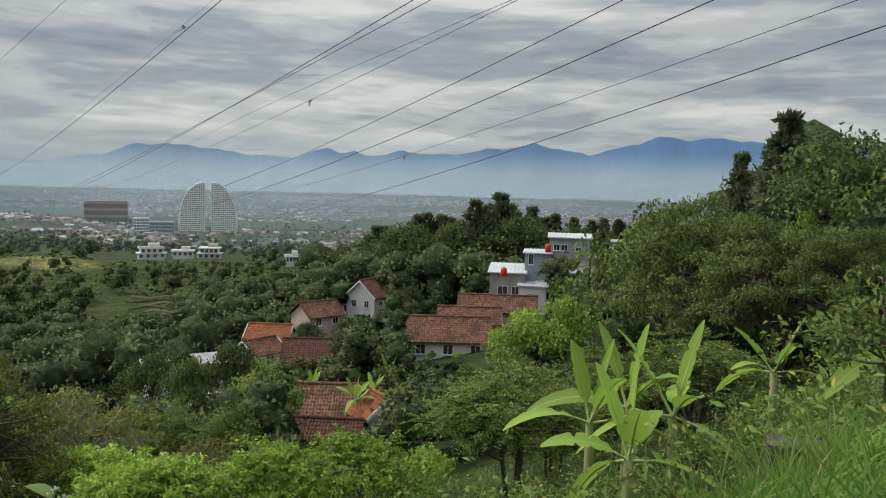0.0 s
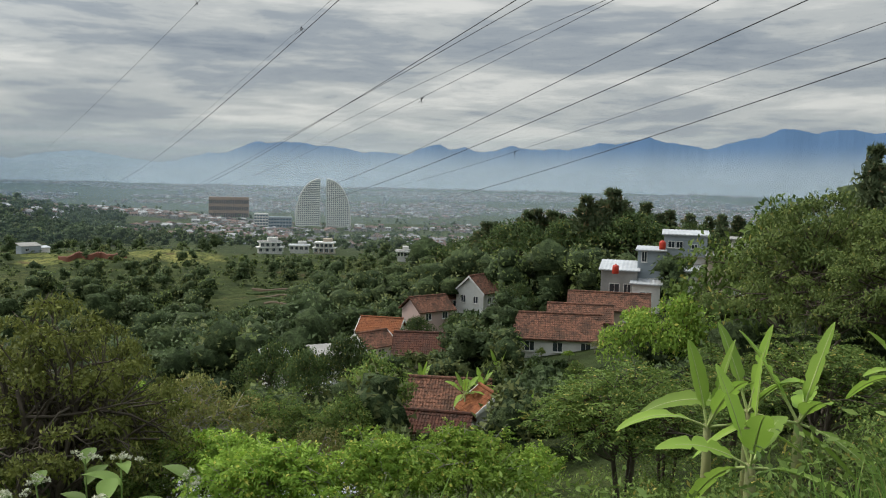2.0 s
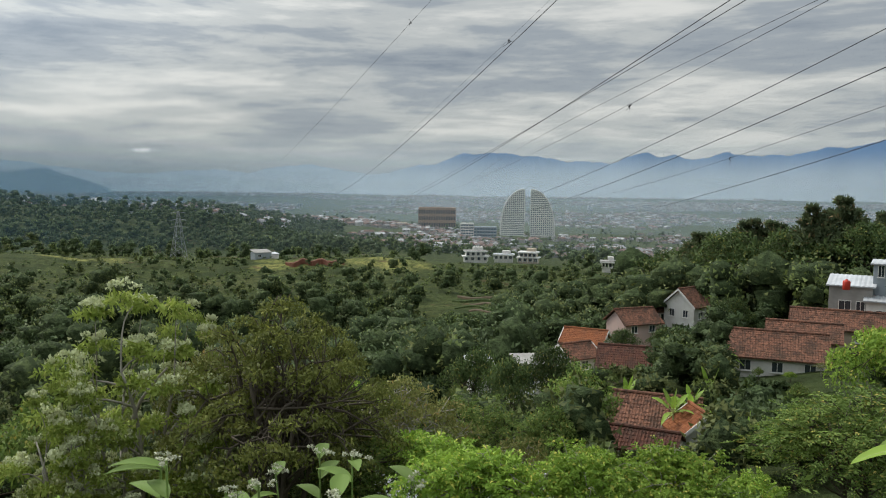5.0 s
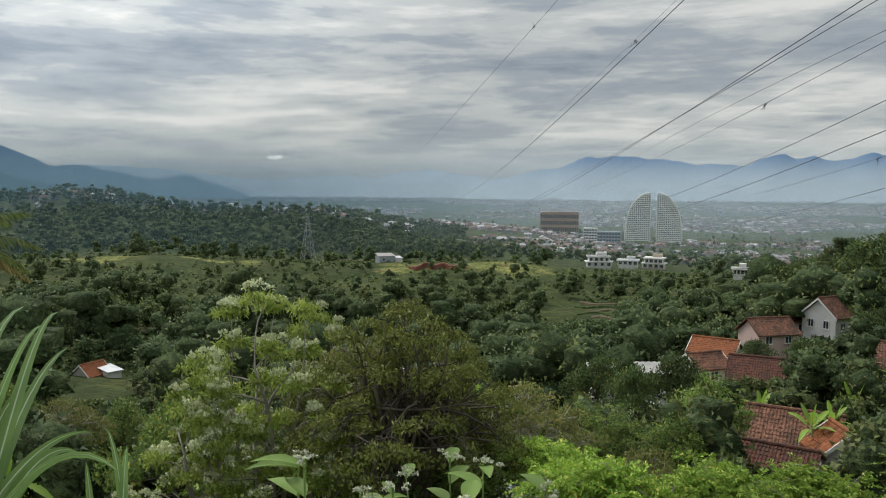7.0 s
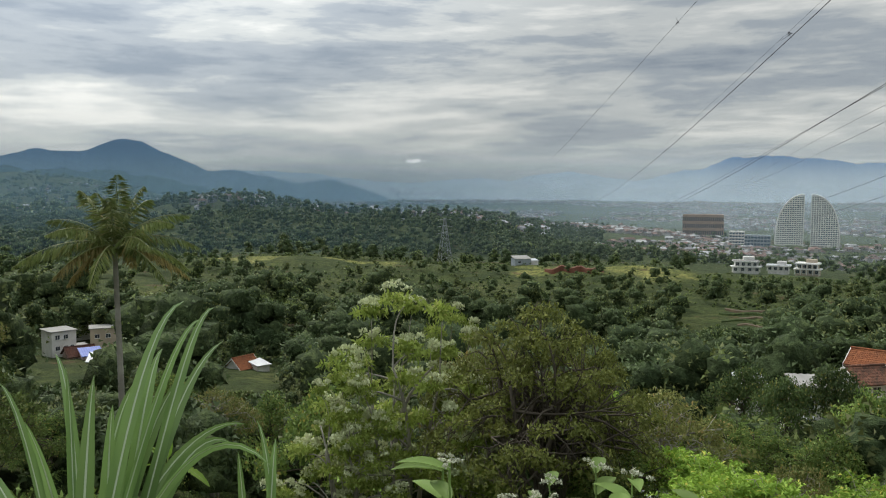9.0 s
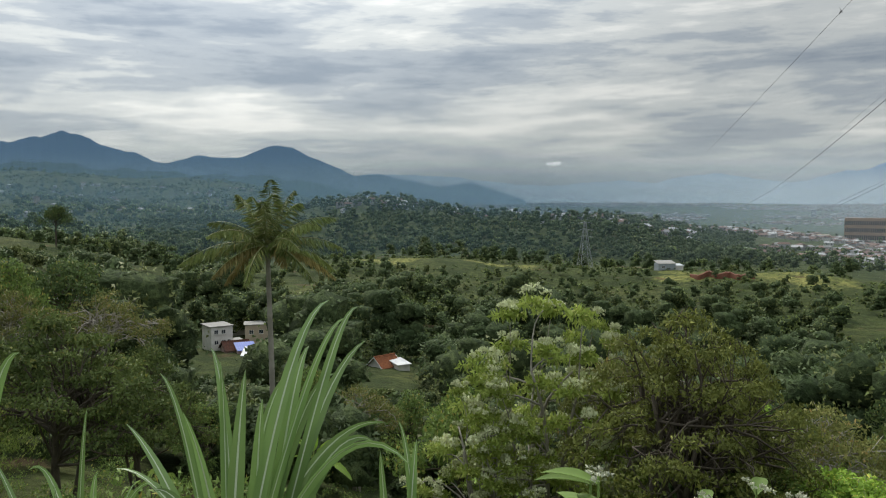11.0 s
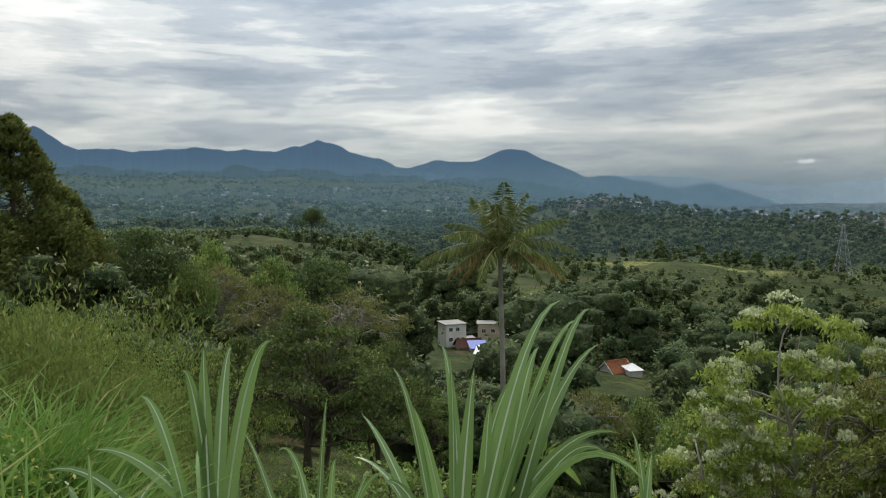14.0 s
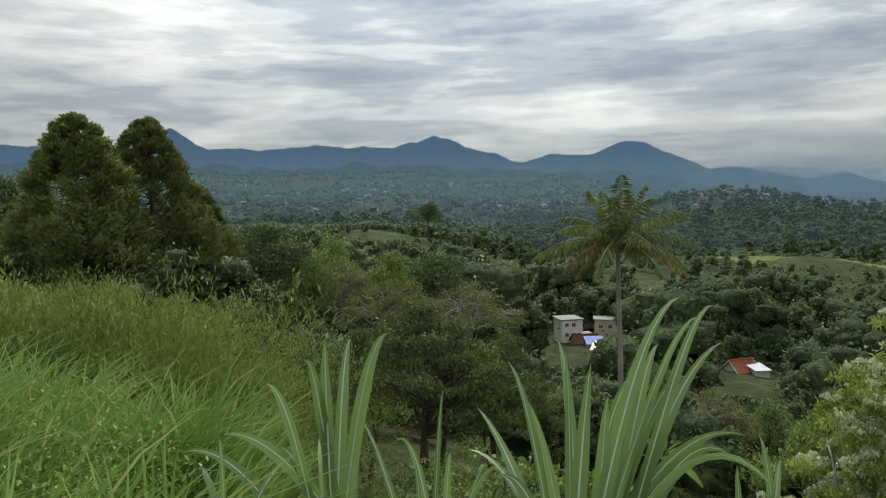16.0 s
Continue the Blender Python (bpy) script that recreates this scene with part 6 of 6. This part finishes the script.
def banana_leaf(name, root, rng, start, azim, lift, ln, wd, droop, twist=0.0, mat=None):
    d = np.array([math.cos(azim) * math.cos(lift), math.sin(azim) * math.cos(lift), math.sin(lift)])
    u = np.linspace(0, 1, 30)
    path = np.asarray(start) + d * ln * u[:, None] + np.array([0, 0, -1.0]) * (ln * droop) * (u[:, None] ** 2.2)
    w = wd * np.clip(np.sin(np.pi * np.clip((u - 0.2) / 0.8, 0, 1) ** 0.7), 0, 1) ** 0.55
    w = np.maximum(w, 0.03) * (1 + 0.04 * np.sin(u * 40 + ln * 9))
    for q in rng.integers(7, 20, 3 if rng.random() < 0.7 else 1):
        w[q] *= rng.uniform(0.35, 0.8)
    up = np.array([-math.sin(azim) * twist, math.cos(azim) * twist, 1.0]) + d * 0.0
    if abs(d[2]) > 0.8:
        up = up + np.array([-math.cos(azim), -math.sin(azim), 0]) * 2.5
    s = Soup()
    v, f = strip(path, w, up, 0.10, 5)
    s.add(v, f, 0)
    lf = sub(name, s.mesh(name, [mat or BANANA_LEAF], True), root)
    r = Soup()
    r.tube(path - np.array([0, 0, 0.006]), np.linspace(0.020, 0.004, 30) * ln / 1.4, 5)
    sub("midrib", r.mesh("midrib", BANANA_RIB, True), lf)


def banana(label, p, seed, stem, leaves_n, ln, group="banana plants", lift0=78, spread=60, mat=None):
    rng = np.random.default_rng(seed)
    root = plant_root("banana_plant", label, "banana plant", group)
    root.matrix_basis = pose(p.x, p.y, p.z, 0, 0, 0)
    st = Soup()
    st.tube([(0, 0, -0.4), (0.02, 0, stem * 0.5), (0, 0.02, stem)], (0.12, 0.095, 0.06), 10)
    sub("stem", st.mesh("stem", BANANA_STEM, True), root)
    for k in range(leaves_n):
        a = k * 2.4 + rng.uniform(-0.3, 0.3)
        u = k / max(leaves_n - 1, 1)
        banana_leaf("leaf", root, rng, (0, 0, stem - 0.05), a, radians(lift0 - spread * u + rng.uniform(-8, 8)), ln * rng.uniform(0.85, 1.12), ln * rng.uniform(0.185, 0.235), 0.08 + 0.48 * u, rng.uniform(-0.5, 0.5), mat)
    return root


banana("young banana plant with broad bright green leaves", polar(-14.1, 10.6, -5.15), 71, 1.62, 7, 1.55, lift0=87, spread=95)
banana("banana plant with tall upright green leaves", polar(-11.2, 13.4, -6.2), 72, 2.3, 6, 1.8, lift0=84, spread=62)
banana("banana plant with tall upright green leaves", polar(-13.8, 14.6, -6.6), 73, 2.7, 6, 1.9, lift0=82, spread=75)
banana("banana plant with arching torn leaves", polar(-17.0, 13.6, -6.1), 74, 2.4, 6, 1.8, lift0=74, spread=78)
banana("banana plant with arching torn leaves", polar(-23.4, 17.5, -5.6), 75, 2.0, 7, 1.4, lift0=72, spread=70)
banana("banana plant with broad drooping leaves by the grass", polar(-31.0, 13.5, -4.6), 76, 2.4, 6, 1.5, lift0=50, spread=70)
banana("banana plant at the foot of the slope", polar(0.9, 9.0, -6.0), 77, 1.2, 6, 1.1, lift0=80, spread=70)
for k, (az, d, z) in enumerate(((4.8, 66, -19.5), (3.6, 72, -19.0), (6.0, 64, -20.5), (3.0, 86, -19.6), (1.2, 48, -18.5), (9.2, 72, -21.5), (49.5, 48, -20.6), (47.5, 44, -19.2), (-12.0, 80, -14.4), (-10.5, 86, -15), (61.0, 44, -15.0), (20.5, 36, -16.0))):
    p = polar(az, d)
    p.z = float(land(p.x, p.y))
    banana("banana plant growing among the trees", p, 80 + k, 2.6, 9, 2.4, lift0=78, spread=65, mat=None)


# ---------------------------------------------------------------- close plants
def cane_blade(root, foot, tip, rise, width, rng, facing):
    """A long arching blade from foot to tip; rise: how far it climbs over the straight line."""
    a, b = np.asarray(foot, dtype=float), np.asarray(tip, dtype=float)
    ln = np.linalg.norm(b - a)
    c = a + (b - a) * np.array([0.42, 0.42, 0.58 + 0.9 * rise]) + np.array([rng.normal() * 0.03, rng.normal() * 0.03, rise * ln * 0.45])
    u = np.linspace(0, 1, 16)[:, None]
    drop = np.array([0, 0, ln * rng.uniform(0.06, 0.34)])
    path = a * (1 - u) ** 2 + c * 2 * u * (1 - u) + (b + drop) * u ** 2 - drop * u ** 4
    uu = u[:, 0]
    w = width * np.clip(np.minimum(0.5 + uu * 2.2, (1 - uu) * 2.4), 0, 1) ** 0.8 + 0.001
    view = facing + np.array([0, 0, 0.35]) + rng.normal(size=3) * 0.55
    s = Soup()
    v, f = strip(path, w, view, 0.16, 3)
    s.add(v, f, 0)
    bl = sub("blade", s.mesh("blade", CANE_LEAF, True), root)
    r = Soup()
    side = path + np.array([0, 0, 0.0])
    v, f = strip(side + np.asarray(view) / np.linalg.norm(view) * 0.0016, w * 0.13, view, 0.0, 3)
    r.add(v, f, 0)
    sub("midrib", r.mesh("midrib", CANE_RIB, True), bl)


def cane_clump(label, centre, tips, seed, dist, width):
    rng = np.random.default_rng(seed)
    root = plant_root("cane_grass", label, "cane grass", "cane grass clumps")
    root.matrix_basis = pose(*centre)
    here = Vector((-0.36, 0.216, -0.075)) - Vector(centre)
    for az, el, rise in tips:
        d = dist * rng.uniform(0.92, 1.1)
        t = here + polar(az, d, d * math.tan(radians(el)))
        foot = (rng.normal() * 0.035, rng.normal() * 0.035, rng.uniform(0.50, 0.85))
        cane_blade(root, foot, t, rise, width * rng.uniform(0.8, 1.15), rng, np.array((here.x, here.y, 0)) / math.hypot(here.x, here.y))
    st = Soup()
    for k in range(5):
        st.tube([(rng.normal() * 0.05, rng.normal() * 0.05, -0.35), (rng.normal() * 0.03, rng.normal() * 0.03, 0.9)], (0.014, 0.009), 6)
    ob = sub("stalks", st.mesh("stalks", CANE_LEAF, True), root)
    ob["kind"] = "stuff"
    return root


def slope_point(az, d, dz=0.0):
    p = Vector((-0.36, 0.216, 0)) + polar(az, d)
    p.z = float(land(p.x, p.y)) + dz
    return p


foot_a = slope_point(67.0, 2.35, 0.25)
cane_clump("tall green cane grass with pale midribs", foot_a, (
    (59.75, -7.45, 0.05), (57.6, -8.0, 0.08), (57.05, -10.5, 0.10), (59.4, -12.9, 0.2), (62.3, -12.7, 0.28), (67.8, -11.6, 0.05), (68.4, -10.6, 0.03), (72.0, -12.2, 0.05), (74.3, -15.4, 0.08),
    (75.0, -18.3, 0.20), (53.6, -19.7, 0.42), (56.5, -17.9, 0.38), (66.0, -12.3, 0.06), (58.6, -8.8, 0.06), (61.3, -10.8, 0.10), (55.4, -16.6, 0.30), (64.8, -14.5, 0.12),
    (70.5, -15.0, 0.06), (62.8, -15.8, 0.2), (72.6, -20.0, 0.25)), 91, 2.45, 0.042)
foot_b = slope_point(85.0, 2.9, 0.30)
cane_clump("cane grass clump with arching green blades", foot_b, (
    (89.6, -13.2, 0.30), (85.35, -10.3, 0.04), (83.5, -10.3, 0.06), (80.7, -10.0, 0.08), (86.8, -11.8, 0.16), (92.7, -16.3, 0.10), (95.6, -17.2, 0.12), (89.0, -17.5, 0.12),
    (82.8, -15.9, 0.18), (86.0, -17.0, 0.10)), 92, 3.0, 0.048)
foot_c = slope_point(78.0, 2.6, 0.0)
cane_clump("low cane grass with thin arching blades", foot_c, (
    (82.9, -16.0, 0.06), (80.4, -17.6, 0.25), (76.2, -18.5, 0.25), (71.9, -19.9, 0.3), (76.8, -14.1, 0.02), (73.7, -19.3, 0.15), (79.0, -18.8, 0.12)), 93, 2.6, 0.026)
foot_d = slope_point(92.5, 2.7, 0.1)
cane_clump("low cane grass with thin arching blades", foot_d, ((93.0, -16.5, 0.05), (90.6, -17.7, 0.12), (97.0, -20.0, 0.2), (88.0, -18.5, 0.15), (94.5, -18.0, 0.1)), 94, 2.7, 0.026)
foot_e = slope_point(54.5, 2.4, 0.0)
cane_clump("small tuft of broad green cane blades", foot_e, ((54.6, -16.4, 0.02), (53.2, -17.8, 0.05), (56.0, -18.6, 0.05)), 95, 2.4, 0.036)


def flower_weed(label, top, seed, heads, size):
    """A weed with broad pointed leaves and heads of tiny white flowers."""
    rng = np.random.default_rng(seed)
    root = plant_root("flowering_weed", label, "weed", "white flowering weeds")
    p = Vector(top)
    gz = float(land(p.x, p.y))
    root.matrix_basis = pose(p.x, p.y, gz)
    h = p.z - gz
    for k in range(heads):
        a = k * 2.4 + rng.uniform(-0.4, 0.4)
        rr = size * (0.15 + 0.95 * k / max(heads - 1, 1))
        tip = np.array([math.cos(a) * rr, math.sin(a) * rr, h * (1 - 0.10 * k / heads)])
        foot = np.array([math.cos(a) * 0.05, math.sin(a) * 0.05, -0.1])
        u = np.linspace(0, 1, 7)[:, None]
        path = foot + (tip - foot) * u + np.array([0, 0, 0.06 * h]) * np.sin(u * np.pi)
        st = Soup()
        st.tube(path, np.linspace(0.0042, 0.0024, 7), 6)
        stem = sub("stem", st.mesh("stem", WEED_LEAF, True), root)
        fl = Soup()
        for q in range(5):
            c = tip + rng.normal(size=3) * np.array([0.020, 0.020, 0.009]) * size / 0.3
            clump_leaves(fl, rng, c, 0.009 * size / 0.3, 22, 0.009 * size / 0.3, 0.006 * size / 0.3, -0.5, squash=0.7)
        sub("flower_head", fl.mesh("flower_head", [WHITE_FLOWER]), stem)["kind"] = "stuff"
        for q in range(9):
            t = 0.66 + 0.33 * q / 8
            at = foot + (tip - foot) * t + np.array([0, 0, 0.06 * h]) * math.sin(t * np.pi)
            b = rng.uniform(0, 6.28)
            ln = size * rng.uniform(0.32, 0.58) * (1.15 - 0.5 * (t - 0.55))
            d = np.array([math.cos(b), math.sin(b), 0.35])
            w = np.linspace(0, 1, 9)
            lp = at + d * ln * w[:, None] + np.array([0, 0, -0.28 * ln]) * (w[:, None] ** 2)
            v, f = strip(lp, ln * 0.36 * np.sin(np.pi * np.clip(w, 0.02, 0.99) ** 0.8) ** 0.9 + 0.001, (0, 0, 1), 0.18, 5)
            lf = Soup()
            lf.add(v, f)
            sub("leaf", lf.mesh("leaf", WEED_LEAF, True), stem)


flower_weed("leafy weed with heads of small white flowers", (-1.21, 1.23, -0.56), 101, 5, 0.20)
flower_weed("broad-leaved weed topped with white flower heads", (-1.25, 2.03, -0.80), 102, 6, 0.30)
flower_weed("low leafy weed with a few white flower heads", (-1.13, 1.42, -0.66), 105, 4, 0.20)
flower_weed("leafy weed with white flower clusters in grass", (-3.6, -0.55, -1.5), 103, 6, 0.22)
flower_weed("leafy weed with white flower clusters in grass", (-3.9, -0.2, -1.62), 104, 6, 0.22)


def grass_field(name, label, seed, count, spots, tall, width, mat, lean=0.35):
    """Blades of grass, three faces each, thick on the given spots: (azimuth from, to, distance from, to)."""
    rng = np.random.default_rng(seed)
    az, d = [], []
    for a0, a1, d0, d1, share in spots:
        n = int(count * share)
        az.append(rng.uniform(a0, a1, n))
        d.append(np.sqrt(rng.uniform(d0 ** 2, d1 ** 2, n)))
    az, d = np.concatenate(az), np.concatenate(d)
    x, y = -d * np.sin(np.radians(az)), d * np.cos(np.radians(az))
    z = land(x, y) - 0.05
    n = len(x)
    tuft = 0.6 + 0.6 * np.sin(x * 2.1 + 1.0) * np.cos(y * 1.7) + rng.normal(size=n) * 0.22
    h = tall * np.clip(tuft, 0.35, 1.5)
    dirs = rng.uniform(0, 6.283, n)
    ln = h * lean * rng.uniform(0.3, 1.6, n)
    dx, dy = np.cos(dirs) * ln + h * 0.1, np.sin(dirs) * ln
    sx, sy = -np.sin(dirs + 0.7) * width, np.cos(dirs + 0.7) * width
    base = np.stack([x, y, z], 1)

    def at(u, w):
        c = base + np.stack([dx * u ** 2, dy * u ** 2, h * (u - 0.22 * u ** 3)], 1)
        s = np.stack([sx, sy, np.zeros(n)], 1) * w
        return c - s, c + s
    a0, a1 = at(0.0, 0.8)
    b0, b1 = at(0.45, 1.0)
    c0, c1 = at(0.8, 0.6)
    e0, e1 = at(1.0, 0.05)
    v = np.stack([a0, a1, b0, b1, c0, c1, e0, e1], axis=1).reshape(-1, 3)
    k = np.arange(n)[:, None] * 8
    f = np.concatenate([k + np.array([[0, 1, 3, 2]]), k + np.array([[2, 3, 5, 4]]), k + np.array([[4, 5, 7, 6]])])
    ob = new(name, mesh_of(name, v, f, mat, smooth=True))
    return tagged(ob, label, "grass", kind="stuff")


grass_field("tall_grass", "tall bright green grass on the near slope", 111, 26000, ((-42, -17, 2.6, 9, 0.26), (91, 118, 2.4, 8, 0.52), (88, 104, 6, 10, 0.12), (-16, 28, 3.4, 6, 0.04), (118, 330, 2, 8, 0.06)), 0.95, 0.011, GRASS, 0.55)
grass_field("rough_grass", "rough grass covering the lower slope", 112, 12000, ((-35, 40, 7, 26, 0.3), (40, 88, 12, 30, 0.5), (110, 325, 2, 30, 0.2)), 0.6, 0.016, GRASS)


def undergrowth(name, label, seed, count, spots, size, per, leaf_len, slim, mat, tall=1.0):
    rng = np.random.default_rng(seed)
    soup = Soup()
    for a0, a1, d0, d1, share in spots:
        for k in range(int(count * share)):
            az, d = rng.uniform(a0, a1), math.sqrt(rng.uniform(d0 ** 2, d1 ** 2))
            p = polar(az, d)
            gz = float(land(p.x, p.y))
            s = size * rng.uniform(0.5, 1.3)
            while s > 0.4 and not allowed(az, d, math.degrees(math.atan2(gz + s, d))):
                s *= 0.8
            if s <= 0.4:
                continue
            for q in range(3):
                c = np.array([p.x + rng.normal() * s * 0.3, p.y + rng.normal() * s * 0.3, gz + s * (0.2 + 0.25 * q)])
                clump_leaves(soup, rng, c, s * 0.38 / tall ** 0.5, per // 3, leaf_len, leaf_len * slim, -0.1 - 0.8 * (tall > 1), squash=tall, shell=0.3)
    ob = new(name, soup.mesh(name, [mat]))
    return tagged(ob, label, "bushes", kind="stuff")


undergrowth("undergrowth", "mixed leafy undergrowth covering the slope", 121, 640, ((-34, 40, 8, 22, 0.24), (40, 80, 14, 24, 0.10), (-34, 84, 24, 58, 0.48), (-16, 14, 13, 30, 0.18)), 1.5, 170, 0.135, 0.42, LEAF_MID)
undergrowth("undergrowth_pale", "light green weeds and saplings on the slope", 122, 240, ((-26, 36, 9, 15, 0.40), (-30, 70, 15, 32, 0.60)), 1.0, 220, 0.09, 0.4, LEAF_MID)
undergrowth("feathery_bushes", "feathery yellow-green bushes along the hillside", 123, 170, ((86.5, 112, 10, 32, 1.0),), 1.9, 820, 0.13, 0.26, FEATHER_LEAF, 1.4)
undergrowth("tall_bushes", "tall feathery yellow-green bushes below the slope", 125, 75, ((83, 112, 24, 46, 1.0),), 4.0, 1000, 0.17, 0.26, FEATHER_LEAF, 1.4)
undergrowth("slope_weeds", "low flowering weeds in the grass", 124, 60, ((97, 116, 2.6, 6, 1.0),), 0.6, 600, 0.032, 0.5, LEAF_MID)
for k in range(20):
    rng = np.random.default_rng(900 + k)
    az = -30 + k * 5.6 + rng.uniform(-1.5, 1.5)
    d = rng.uniform(12, 24)
    put(SHRUB, on_ground(az, d, -0.1), rng.uniform(0.7, 1.15), rng.uniform(0, 360))


def old_wall():
    """The mossy stone stub in the grass where the slope begins."""
    root = plant_root("stone_stub", "dark mossy stone block standing in tall grass", "stone block")
    p = on_ground(-26.4, 9.0)
    root.matrix_basis = pose(p.x, p.y, p.z, 0, 0, -20)
    stone = surface("mossy_stone", (0.09, 0.085, 0.07), (0.16, 0.15, 0.12), 4, 0.95, 0.9, 0.05)
    rng = np.random.default_rng(131)
    for r in range(2):
        for c in range(3):
            s = Soup()
            s.box((-0.34 + c * 0.34, 0, 0.12 + r * 0.27), (0.32, 0.40 + rng.uniform(-0.04, 0.04), 0.25), 0, rng.uniform(-3, 3), 0.03)
            sub("stone", s.mesh("stone", stone), root)


old_wall()


def water_tank(az, d, z):
    root = plant_root("water_tank", "red plastic water tank on a roof", "water tank", "water tanks")
    root.matrix_basis = pose(*polar(az, d, z))
    s = Soup()
    s.tube([(0, 0, 0), (0, 0, 0.05), (0, 0, 0.95), (0, 0, 1.12), (0, 0, 1.2)], (0.42, 0.45, 0.45, 0.36, 0.16), 14)
    sub("body", s.mesh("body", RED_PLASTIC, True), root)
    c = Soup()
    c.tube([(0, 0, 1.2), (0, 0, 1.28)], (0.17, 0.16), 10)
    sub("lid", c.mesh("lid", RED_PLASTIC, True), root)


water_tank(-7.75, 113.2, -8.9)
water_tank(-4.6, 108, -12.0)
